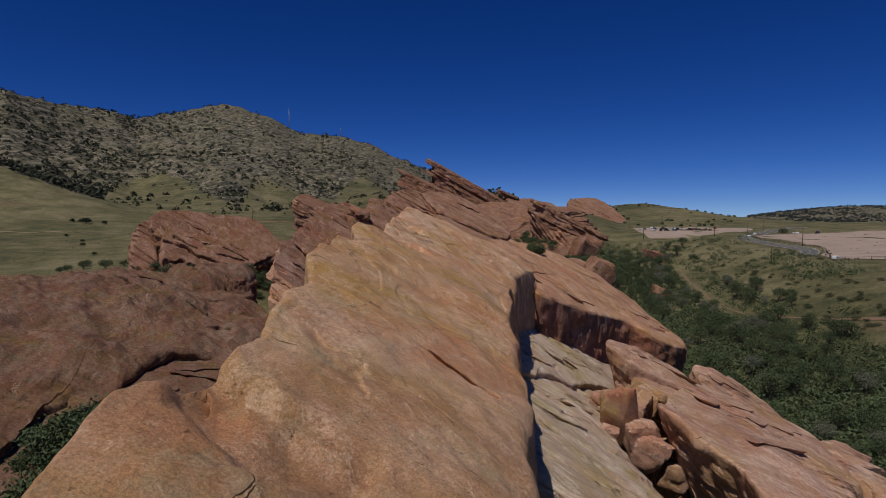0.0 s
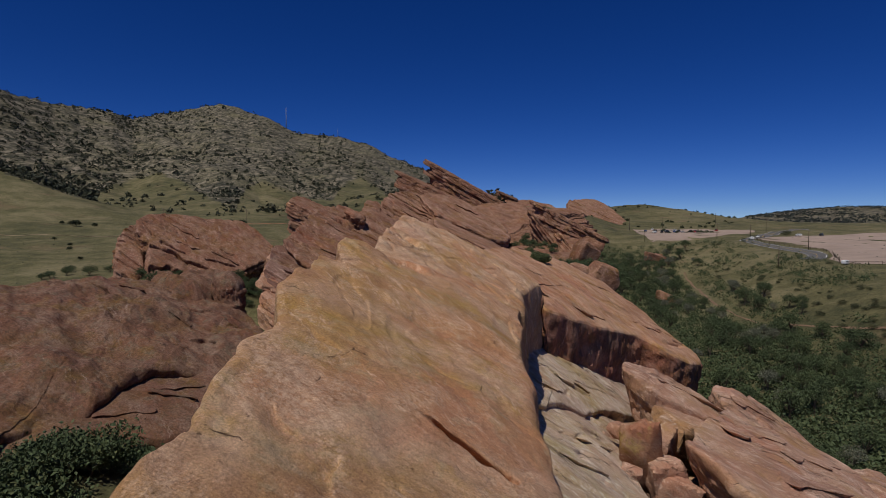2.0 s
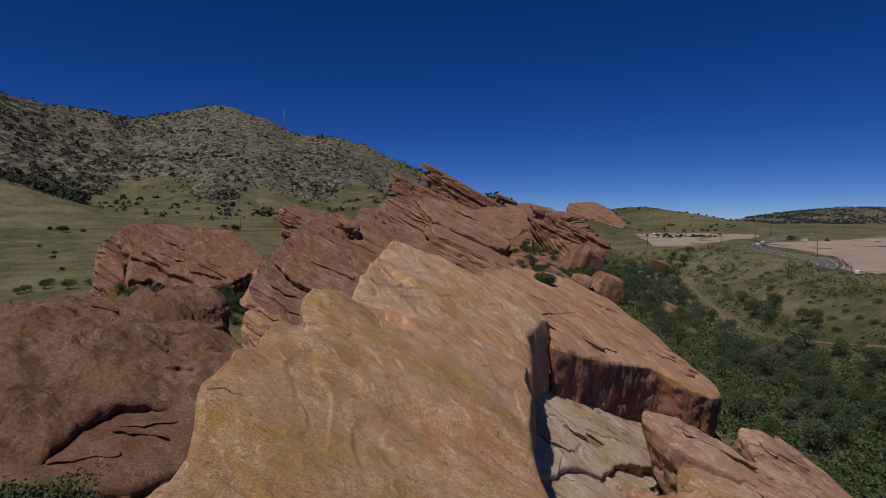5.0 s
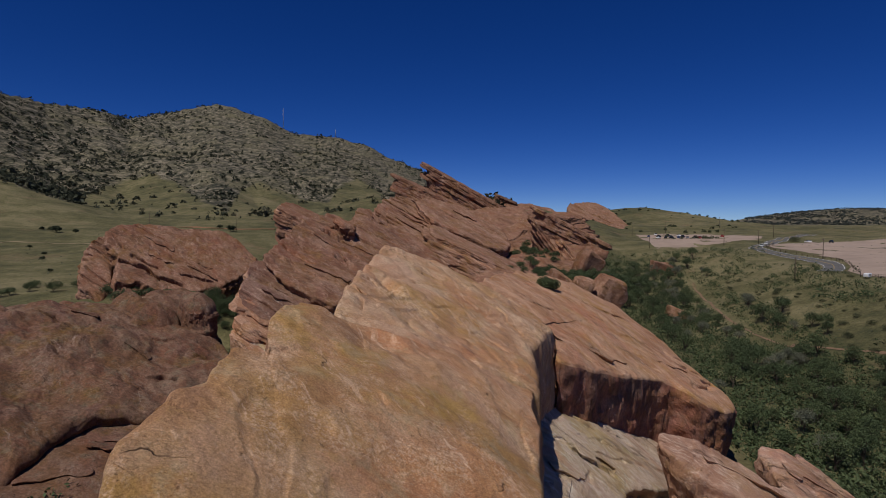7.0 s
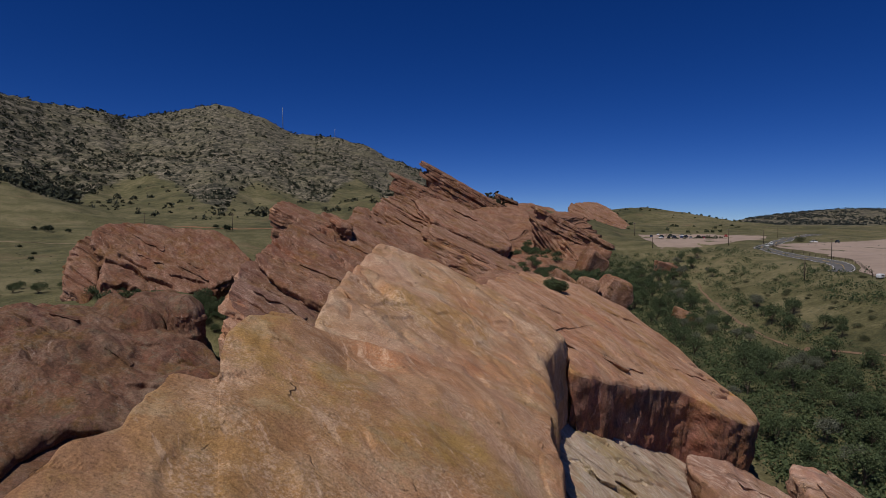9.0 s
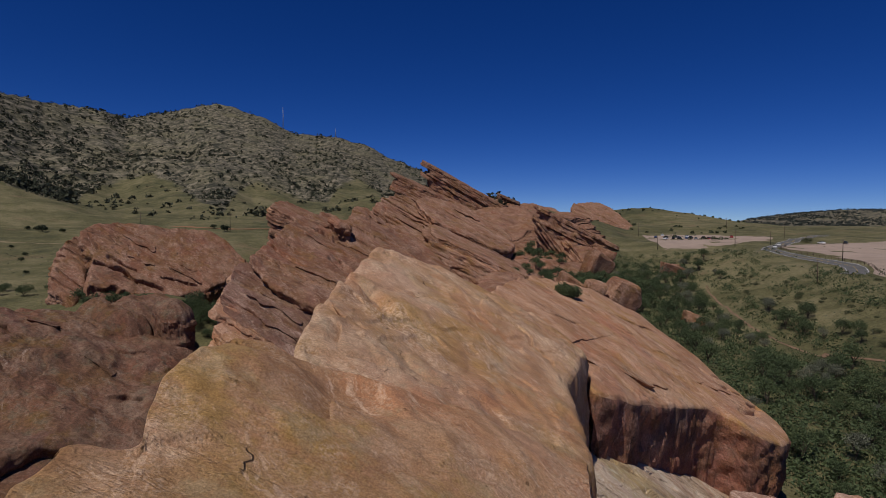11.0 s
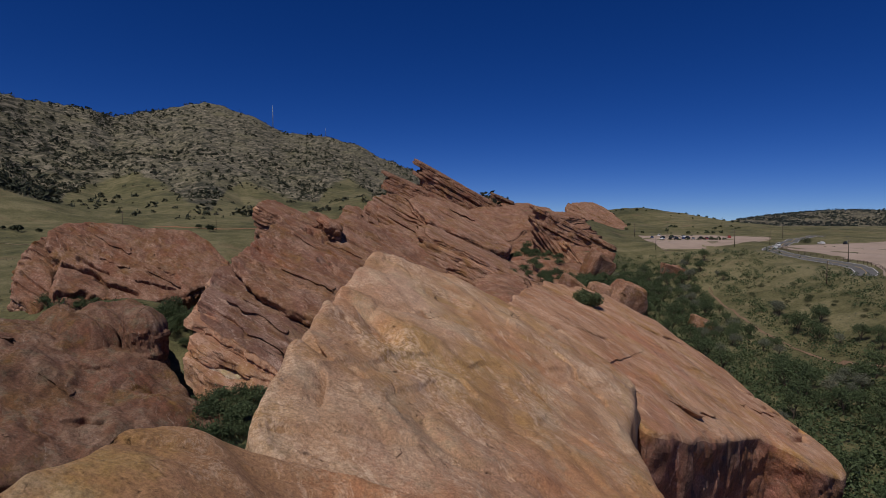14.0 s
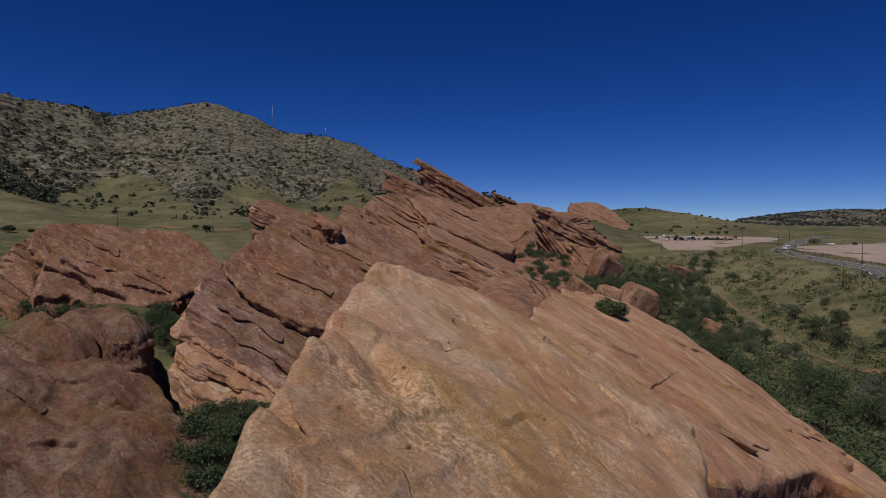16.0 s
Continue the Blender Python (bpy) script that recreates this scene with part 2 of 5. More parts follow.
ROCK_PLUM = sandstone("sandstone_purple", (0.125, 0.06, 0.041), (0.205, 0.104, 0.07), (0.33, 0.21, 0.15), (0.2, 0.145, 0.105), streak=0.5, lichen_amount=0.25, coarse=2.2)
ROCK_DARK = sandstone("sandstone_brown", (0.096, 0.045, 0.028), (0.158, 0.078, 0.047), (0.215, 0.135, 0.09), (0.15, 0.12, 0.078), lichen_amount=0.6, scuffed=0.4, coarse=2.2, lined=0.3)
ROCK_FACE = sandstone("sandstone_varnished", (0.17, 0.068, 0.045), (0.31, 0.135, 0.088), (0.42, 0.24, 0.17), (0.24, 0.165, 0.12), varnish=0.62, scuffed=0.3, coarse=1.4, lined=0.3)
ROCK_PALE = sandstone("sandstone_pale", (0.32, 0.19, 0.11), (0.47, 0.325, 0.215), (0.62, 0.48, 0.36), (0.46, 0.36, 0.2), streak=0.6)


def ground_material():
    n = Nodes("meadow")
    p = n.place()
    big = n.noise(p, 0.012, 6, 0.6)
    mid = n.noise(p, 0.09, 8, 0.7)
    fine = n.noise(p, 1.1, 7, 0.8)
    c = n.ramp(n.math('ADD', n.math('MULTIPLY', big, 0.5), n.math('MULTIPLY', mid, 0.5)),
               [(0.39, (0.05, 0.053, 0.023)), (0.5, (0.112, 0.101, 0.045)), (0.6, (0.185, 0.158, 0.082))])
    dirt = n.step(n.noise(p, 0.035, 8, 0.7), 0.57, 0.68)
    c = n.mix(n.math('MULTIPLY', dirt, 0.45), c, (0.2, 0.13, 0.078))
    tuft = n.step(n.noise(p, 0.55, 7, 0.8), 0.56, 0.64)
    c = n.mix(n.math('MULTIPLY', tuft, 0.6), c, (0.05, 0.056, 0.024))
    c = n.mix(0.75, c, n.ramp(fine, [(0.36, (0.24, 0.24, 0.24)), (0.64, (0.76, 0.76, 0.76))]), 'OVERLAY')
    # stony, scrubby ground on the mountain
    stony = n.t.nodes.new("ShaderNodeAttribute")
    stony.attribute_name = "stony"
    high = n.step(n.math('ADD', stony.outputs["Fac"], n.math('MULTIPLY', n.noise(p, 0.016, 8, 0.72), 1.5)), 1.12, 1.34)
    slope = n.mapped(p, (1, 0.4, 1))
    scree = n.ramp(n.noise(slope, 0.09, 10, 0.84), [(0.43, (0.022, 0.024, 0.015)), (0.5, (0.088, 0.077, 0.05)), (0.57, (0.27, 0.23, 0.165))])
    scree = n.mix(n.math('MULTIPLY', n.step(n.noise(p, 0.011, 7, 0.7), 0.48, 0.62), 0.6), scree, (0.17, 0.15, 0.082))
    # dark speckle: rocks, with bush shadows painted into the ground colour
    scree = n.mix(n.math('MULTIPLY', n.step(n.noise(slope, 0.2, 6, 0.8), 0.53, 0.58), 0.7), scree, (0.034, 0.037, 0.022))
    c = n.mix(high, c, scree)
    return n.finish(c, 0.95, n.math('ADD', n.noise(p, 0.7, 8, 0.7), n.math('MULTIPLY', mid, 2.0)), 0.8, 0.5)


GROUND = ground_material()


def leaf_material(name, a, b):
    n = Nodes(name)
    isl = n.add("ShaderNodeNewGeometry").outputs["Random Per Island"]
    rnd = n.add("ShaderNodeObjectInfo").outputs["Random"]
    f = n.math('ADD', n.math('MULTIPLY', isl, 0.65), n.math('MULTIPLY', rnd, 0.35))
    dry = tuple(v * w for v, w in zip(b, (1.35, 1.05, 0.9)))
    n.finish(n.ramp(f, [(0.0, a), (0.75, b), (1.0, dry)]), 0.7)
    return n.mat


LEAF = leaf_material("leaves_green", (0.031, 0.048, 0.02), (0.076, 0.102, 0.044))
LEAF_GREY = leaf_material("leaves_greygreen", (0.075, 0.082, 0.055), (0.15, 0.155, 0.11))
LEAF_OLIVE = leaf_material("leaves_olive", (0.036, 0.042, 0.019), (0.08, 0.086, 0.04))
LEAF_DARK = leaf_material("leaves_dark", (0.026, 0.034, 0.016), (0.06, 0.07, 0.034))


def plain(name, color, rough=0.8, metal=0.0, var=0.25, scale=3.0):
    n = Nodes(name)
    p = n.place()
    f = n.noise(p, scale, 6, 0.65)
    lo, hi = [tuple(v * k for v in color) for k in (1 - var, 1 + var)]
    n.finish(n.ramp(f, [(0.3, lo), (0.7, hi)]), rough, f, 0.3, 0.05)
    n.bsdf.inputs["Metallic"].default_value = metal
    return n.mat


BARK = plain("bark", (0.09, 0.07, 0.05), 0.9)
GRAVEL = plain("gravel", (0.33, 0.25, 0.20), 0.95, 0, 0.18, 0.08)
ASPHALT = plain("asphalt", (0.115, 0.11, 0.108), 0.9, 0, 0.2, 0.5)
DIRT = plain("red_dirt", (0.27, 0.14, 0.075), 0.95, 0, 0.25, 0.6)

# ---- ground ----
SKY_PX = [-700, 0, 80, 200, 240, 300, 390, 470, 520, 600, 660, 700, 760, 850, 950]
SKY_TAN = [0.25, 0.237, 0.214, 0.194, 0.184, 0.192, 0.207, 0.185, 0.157, 0.149, 0.133, 0.113, 0.088, 0.04, 0.0]
SKY_FAR = [900, 1050, 1200, 1500, 1700, 1850, 1950, 1950, 1950, 2000, 2000, 2000, 2000, 2000, 2000]


# where the stony slope gives way to grass: bearings and the heights over the eye's level
EDGE_PX = [-700, 0, 120, 165, 176, 230, 280, 320, 360, 420, 428, 440, 470, 500, 560, 590, 605, 640, 690, 720, 900]
EDGE_TAN = [0.09, 0.074, 0.046, 0.044, 0.060, 0.079, 0.091, 0.078, 0.054, 0.027, 0.049, 0.064, 0.078, 0.066, 0.042, 0.042, 0.069, 0.081, 0.049, 0.044, 0.04]


def bearing(x, y):
    return np.where(y > 30, 798 + 1022 * x / np.maximum(y, 30.0), np.where(x < 0, -700, 2500))


def stoniness(x, y, z):
    """From 0 on grass to 1 on the stony slope."""
    px = bearing(x, y)
    over = (z - 27.3) / np.maximum(y, 30.0) - np.interp(px, EDGE_PX, EDGE_TAN)
    return np.where((y > 400) & (px < 900), smooth(-0.014, 0.014, over), np.where((y > 1650) & (px > 1240), 1.0, 0.0))


def ground_z(x, y):
    x, y = np.asarray(x, float), np.asarray(y, float)
    creek = 62 + 0.16 * np.clip(y, -100, 260)
    bed = -7 + 0.045 * np.clip(y, -100, 250) + 0.13 * np.clip(y - 250, 0, 140)
    lot = 15.5 + 0.033 * np.clip(y - 200, -250, 400)
    left = -3.5 + 0.075 * np.clip(y - 50, -60, 600) + 0.02 * np.clip(-x - 40, 0, 200) + 8 * smooth(40, 100, -x) * smooth(80, 150, y)
    # across the valley from the rocks to the gravel lots
    mid = bed + (left - bed) * smooth(5, 105, creek - x)
    right = bed + (lot - bed) * (0.85 * smooth(-6, 34, x - creek) + 0.15 * smooth(30, 75, x - creek))
    z = np.where(x < creek, mid, right)
    z = z + 4.5 * np.exp(-((x + 40) / 8) ** 2 - ((y - 61) / 11) ** 2)
    z = z + 4 * np.exp(-((x + 31) / 9) ** 2 - ((y - 117) / 13) ** 2)
    z = z + 9 * np.exp(-((x + 60) / 24) ** 2 - ((y - 151) / 14) ** 2)
    far = smooth(430, 800, y)
    z = z * (1 - far) + (24 + 0.004 * (y - 600)) * far
    # the mountain
    px = bearing(x, y)
    tan, ridge = np.interp(px, SKY_PX, SKY_TAN) + 0.0035 * smooth(0, 0.12, np.interp(px, SKY_PX, SKY_TAN)) * fbm(px * 0.035, 0.5, 0.5, 3, 45), np.interp(px, SKY_PX, SKY_FAR)
    foot = 470 + 120 * smooth(300, 800, px)
    s = np.clip((y - foot) / (ridge - foot), 0, 1.0)
    rise = tan * ridge * s ** 1.35
    gully = (np.abs(fbm(px * 0.006 + y * 0.0012, y * 0.0022, 0, 3, 5)) - 0.35) * 46 * s * (1 - s) * 3.0
    z = z + np.where(px < 1000, rise + gully * smooth(0.02, 0.3, tan), 0)
    # the smooth grass hill at the mountain's foot
    z = z + np.where(y > 200, np.interp(px, [-700, -200, 0, 100, 200, 260], [85, 52, 34, 19, 6, 0]) * np.exp(-((y - 420) / 75) ** 2), 0)
    # grassy knoll and the far wooded ridge
    d1 = ((x - 235) / 95) ** 2 + ((y - 760) / 150) ** 2
    z = z + 27 * np.exp(-d1) * smooth(300, 520, y)
    crest = np.interp(px, [560, 680, 760, 850, 950, 1040, 1090, 1180], [0, 22, 28, 24, 21, 12, 1, 0])
    z = z + np.where(y > 200, crest * np.exp(-((y - 520) / 120) ** 2), 0)
    prof = np.interp(px, [1262, 1300, 1340, 1400, 1480, 1600, 2200], [0, 0.007, 0.013, 0.0195, 0.026, 0.026, 0.026])
    z = z + np.where(px > 1150, prof * 2400 * smooth(1700, 2400, y), 0)
    near = np.hypot(x, y)
    z = z + fbm(x * 0.03, y * 0.03, 1.5, 4, 3) * (0.5 + 1.2 * smooth(80, 500, near))
    return z


def build_ground():
    rings = np.r_[0.5, np.geomspace(14, 4700, 260)]
    ahead = np.radians(np.linspace(90 + 52, 90 - 52, 460))
    behind = np.radians(np.linspace(90 - 52, 90 - 308, 90)[1:-1])
    ang = np.r_[ahead, behind]
    r, a = np.meshgrid(rings, ang, indexing="ij")
    x, y = r * np.cos(a), r * np.sin(a) - 20
    v = np.stack([x, y, ground_z(x, y)], -1).reshape(-1, 3)
    n, m = len(rings), len(ang)
    i, j = np.meshgrid(np.arange(n - 1), np.arange(m), indexing="ij")
    k = (j + 1) % m
    f = np.stack([i * m + j, (i + 1) * m + j, (i + 1) * m + k, i * m + k], -1).reshape(-1, 4)
    me = mesh_of("ground", v, f[:, ::-1], GROUND)
    me.attributes.new("stony", 'FLOAT', 'POINT').data.foreach_set("value", stoniness(v[:, 0], v[:, 1], v[:, 2]).astype(np.float32))
    tagged(new("ground", me), "dry green meadow, valley floor and scrubby mountain slopes", "ground", kind="structure")


build_ground()


# ---- rocks ----
def spline(points, count):
    """A closed curve through the points, evenly stepped."""
    p = np.array(points, float)
    n = len(p)
    t = np.linspace(0, n, n * 24, endpoint=False)
    i = t.astype(int) % n
    u = (t - np.floor(t))[:, None]
    a, b, c, d = p[(i - 1) % n], p[i], p[(i + 1) % n], p[(i + 2) % n]
    tight = 0.62
    q = b + 0.5 * u * tight * ((c - a) + u * ((2 * a - 5 * b + 4 * c - d) + u * (3 * (b - c) + d - a))) + (1 - tight) * u * (c - b)
    q = np.vstack([q, q[:1]])
    s = np.r_[0, np.cumsum(np.hypot(*np.diff(q, axis=0).T))]
    w = np.linspace(0, s[-1], count, endpoint=False)
    return np.stack([np.interp(w, s, q[:, k]) for k in (0, 1)], 1)


def slab(name, outline, plane, material, label, around=220, rings=44, levels=30, edge=1.2, bulge=0.4, lumps=0.5, lump_size=7.0,
         ledge=0.35, bed=1.6, lean=0.0, rough=0.35, jag=0.6, cuts=(), depth=None, centre=None, seed=1, sides=None, parent=None, drape=False, rough_z=2.5, steps=None, grain=None, flakes=True, scores=None, fine=0.05, plates=()):
    """One rock: a bedding surface over its outline in plan, with rounded edges and ledged flanks that go into the ground.
    plane: x, y, z of a point of the surface, and its slopes along x and y."""
    e = spline(outline, around)
    px, py, pz, bx, by = plane
    c = np.array(centre) if centre else e.mean(0)
    tang = np.roll(e, -1, 0) - np.roll(e, 1, 0)
    nrm = np.stack([tang[:, 1], -tang[:, 0]], 1)
    nrm /= np.linalg.norm(nrm, axis=1)[:, None] + 1e-9
    if ((e - c) * nrm).sum() < 0:
        nrm = -nrm
    e = e + nrm * (jag * fbm(e[:, 0] / 3.5, e[:, 1] / 3.5, 0, 4, seed + 40))[:, None]
    s = np.r_[np.linspace(0.03, 0.86, rings * 2 // 3), np.linspace(0.88, 1.0, rings // 3 + 1)]
    q = c + s[:, None, None] * (e - c)
    x, y = q[..., 0], q[..., 1]
    d = (1 - s)[:, None] * np.linalg.norm(e - c, axis=1)
    k = 1 - np.clip(d / edge, 0, 1)
    z = pz + bx * (x - px) + by * (y - py) + bulge * (1 - s[:, None] ** 2)
    if drape:
        z = ground_z(x, y) + pz * (1 - s[:, None] ** 6) - 0.8 * s[:, None] ** 6
    z = z - edge * 0.75 * (1 - np.sqrt(np.maximum(1 - k * k, 0)))
    z = z + lumps * fbm(x / lump_size, y / lump_size, 0, 3, seed) + 0.2 * lumps * (0.3 - np.abs(fbm(x / 3.2, y / 3.2, 0, 4, seed + 9))) + fine * fbm(x / 1.1, y / 1.1, 3, 3, seed + 13)
    # shallow steps where single beds break off
    gx, gy = grain or (bx * 0.25, by)
    h = gx * x + gy * y + 3.0 * fbm(x / 9.0, y / 9.0, 4, 3, seed + 3)
    z = z + (0.16 * lumps if steps is None else steps) * (0.4 + 0.6 * vnoise(x / 6, y / 6, 8, seed + 4)) * (smooth(0.42, 0.5, np.mod(h / 2.3, 1.0)) - smooth(0.9, 1.0, np.mod(h / 2.3, 1.0)))
    under = np.zeros((2,) + x.shape)
    if scores:
        # edges of single beds: a riser with a groove at its foot
        nx, ny, gap, wide, deep, tread = scores
        w = nx * x + ny * y + 0.22 * gap * fbm(x / (3 * gap), y / (3 * gap), 2, 4, seed + 70)
        ph = w / gap + 0.33 * vnoise(w / gap * 0.9, 0.5, 0.5, seed + 71)
        near = np.round(ph)
        on = smooth(-0.15, 0.2, vnoise(x / (2.5 * gap), y / (2.5 * gap), near * 3.7, seed + 72))
        slot = deep * on * (1 - smooth(0.25 * wide, wide, np.abs(ph - near) * gap)) * smooth(1.0, 0.93, s)[:, None]
        z = z - slot - tread * on * (ph - np.floor(ph) - 0.5)
        under += np.array([nx, ny])[:, None, None] * slot * 1.1
    wx, wy = x + 0.7 * fbm(x / 2.5, y / 2.5, 7, 3, seed + 60), y + 0.7 * fbm(x / 2.5, y / 2.5, 9, 3, seed + 61)
    for x1, y1, x2, y2, wide, deep in cuts:
        if wide < 0.8 and flakes:
            continue
        ax, ay = x2 - x1, y2 - y1
        u = np.clip(((wx - x1) * ax + (wy - y1) * ay) / (ax * ax + ay * ay), 0, 1)
        off = np.hypot(wx - x1 - u * ax, wy - y1 - u * ay) + 0.15 * wide * fbm(x * 1.3, y * 1.3, 2, 2, seed)
        slot = deep * (1 - smooth(0.3 * wide, wide, off)) * (0.35 + 0.65 * np.sin(np.pi * np.clip(u, 0.08, 0.92)))
        z = z - slot
        if wide < 1.2 and not flakes:
            # narrow gaps run in under the upper bed
            side = (-ay, ax) if ax > 0 else (ay, -ax)
            under += np.array(side)[:, None, None] / math.hypot(ax, ay) * slot * 0.9 * smooth(1.0, 0.93, s)[:, None]
    top = np.stack([x + under[0], y + under[1], z], -1)
    # flanks
    zt, foot = z[-1], (ground_z(e[:, 0], e[:, 1]) - 2.0 if depth is None else z[-1] - depth)
    foot = np.minimum(foot, zt - 1.0)
    w = (np.arange(1, levels + 1) / levels) ** 1.15
    drop = w[:, None] * (zt - foot)
    phase = drop / bed + 0.6 * fbm(e[:, 0] / 12, e[:, 1] / 12, 0, 2, seed + 5)
    step = hash01(np.floor(phase).astype(np.int64), 3, 7, seed) - 0.55
    frac = phase - np.floor(phase)
    out = ledge * (step + 0.5 * smooth(0.0, 0.25, frac) - 0.5 * smooth(0.8, 1.0, frac)) * smooth(0, 1.0, drop)
    out = out - lean * drop
    ex, ey = np.broadcast_to(e[:, 0], drop.shape), np.broadcast_to(e[:, 1], drop.shape)
    zz = zt - drop
    knob = np.abs(fbm(ex / 3.0, ey / 3.0, zz / (rough_z * 1.2), 4, seed + 11))
    plate = 5.0 * knob
    plate = np.floor(plate) + smooth(0.72, 1.0, plate - np.floor(plate))
    out = out + rough * (0.42 * plate - 0.7 + 0.3 * knob) * smooth(0, 0.5, drop)
    side = np.stack([ex + nrm[:, 0] * out, ey + nrm[:, 1] * out, zz], -1)
    v = np.concatenate([top, side]).reshape(-1, 3)
    n, m = len(s) + levels, around
    i, j = np.meshgrid(np.arange(n - 1), np.arange(m), indexing="ij")
    j2 = (j + 1) % m
    f = np.stack([i * m + j, (i + 1) * m + j, (i + 1) * m + j2, i * m + j2], -1).reshape(-1, 4)
    area = np.sum(e[:, 0] * np.roll(e[:, 1], -1) - e[:, 1] * np.roll(e[:, 0], -1))
    if area < 0:
        f = f[:, ::-1]
    hub = len(v)
    v = np.vstack([v, v[:m].mean(0)])
    faces = f.tolist() + [[hub, a, (a + 1) % m] if area > 0 else [hub, (a + 1) % m, a] for a in range(m)]
    if depth is not None:
        low = len(v)
        v = np.vstack([v, v[(n - 1) * m: n * m].mean(0)])
        ring = (n - 1) * m
        faces += [[low, ring + (a + 1) % m, ring + a] if area > 0 else [low, ring + a, ring + (a + 1) % m] for a in range(m)]
    me = mesh_of(name, v, faces, material)
    flat = np.ones(len(me.polygons), bool)
    flat[(len(s) - 1) * m + (2 if depth is None else 0) * m: (n - 1) * m] = False
    me.polygons.foreach_set("use_smooth", flat)
    if sides:
        me.materials.append(sides)
        idx = np.zeros(len(me.polygons), np.int32)
        idx[(len(s) - 1) * m: (n - 1) * m] = 1
        me.polygons.foreach_set("material_index", idx)
    if parent:
        return part(name, me, parent, label)
    rock = tagged(new(name, me), label, "rock")
    # beds that end in an undercut lip
    flat_top = top.reshape(-1, 3)
    for k, (x1, y1, x2, y2, wide, deep) in enumerate(list(plates) + [c for c in cuts if flakes and c[4] < 0.8]):
        if x2 < x1:
            x1, y1, x2, y2 = x2, y2, x1, y1
        run = math.hypot(x2 - x1, y2 - y1)
        ux, uy = (x2 - x1) / run, (y2 - y1) / run
        vx, vy = -uy, ux
        far = min(0.3 * run + 0.6, 4.0)
        high = 0.10 + 0.26 * deep
        g = np.random.default_rng(seed * 31 + k)
        level = [flat_top[np.argmin(np.hypot(flat_top[:, 0] - a, flat_top[:, 1] - b)), 2]
                 for a, b in ((x1, y1), (x2, y2), ((x1 + x2) / 2, (y1 + y2) / 2), ((x1 + x2) / 2 + vx * far, (y1 + y2) / 2 + vy * far))]
        su, sv = (level[1] - level[0]) / run, (level[3] - 0.25 - level[2] - high) / far
        ring = [(x1 + ux * run * u + vx * w, y1 + uy * run * u + vy * w) for u, w in zip(np.linspace(0, 1, 7), g.normal(0, 0.055 * run, 7))]
        ring += [(x1 + ux * run * u + vx * far * g.uniform(0.8, 1.1), y1 + uy * run * u + vy * far * g.uniform(0.8, 1.1)) for u in (0.85, 0.5, 0.2)]
        slab("flake", ring, ((x1 + x2) / 2, (y1 + y2) / 2, max(level[2], (level[0] + level[1]) / 2) + high, su * ux + sv * vx, su * uy + sv * vy), material, "", around=64, rings=12, levels=6, edge=min(0.12, high * 0.3),
             bulge=0.02, lumps=0.06, lump_size=2.0, ledge=0.05, bed=0.3, lean=1.3, rough=0.04, jag=min(0.5, 0.08 * run), depth=high + 0.5, seed=seed * 7 + k, parent=rock, steps=0.0)
    return rock


slab("sandstone_slab", [(-6.2, 4), (-7.0, 10), (-6.6, 14), (-6.2, 18), (-7.0, 28), (-7.7, 34.2), (-7.4, 36.2), (-7.4, 39.2), (-6.4, 40.3), (-7.0, 42.6), (-6.8, 45.5), (-6.3, 47.6), (-4.4, 48.6), (0, 49), (6.2, 51.6), (5.6, 45),
                        (5.35, 38), (5.0, 31), (4.35, 23), (3.65, 16), (2.7, 4), (-2, 1.5)],
     (-5, 20, 23, -0.5, 0.12), ROCK_FRONT, "long tilted tan sandstone slab with yellow lichen bands", around=700, rings=165, levels=20, edge=0.6,
     bulge=0.35, lumps=0.4, steps=0.16, grain=(-0.35, 0.15), cuts=[(0.5, 25.7, 2.8, 24.3, 0.34, 0.95), (-3.95, 45.7, -3.75, 44.3, 0.5, 1.3), (-6.3, 43.6, -5.9, 46.4, 2.6, -0.55), (-4.2, 48.0, -1.2, 46.4, 1.8, 0.5), (-7.6, 14.9, -4.2, 13.1, 1.8, 0.65), (-4.4, 13.1, -0.6, 12.3, 1.9, 0.65), (-0.8, 12.3, 2.6, 11.6, 1.6, 0.6), (-5.6, 10.6, -3.0, 9.4, 3.0, -0.4), (-4.9, 21.0, -4.2, 20.0, 0.26, 0.3),
           (-6.2, 13.8, -5.7, 13.5, 0.3, 0.6), (-3.3, 19.6, -1.6, 17.3, 0.22, 0.22), (-0.4, 20.4, 1.0, 18.4, 0.2, 0.14), (-4.6, 27.6, -3.4, 27.0, 0.22, 0.16), (-1.2, 31.4, 0.6, 30.4, 0.22, 0.15), (-2.4, 39.6, -1.6, 39.3, 0.2, 0.15)],
     centre=(-1.2, 27), seed=3, ledge=0.12, jag=0.3, rough=0.12, flakes=False, fine=0.07, scores=(-0.55, 0.83, 4.6, 0.2, 0.05, 0.07))
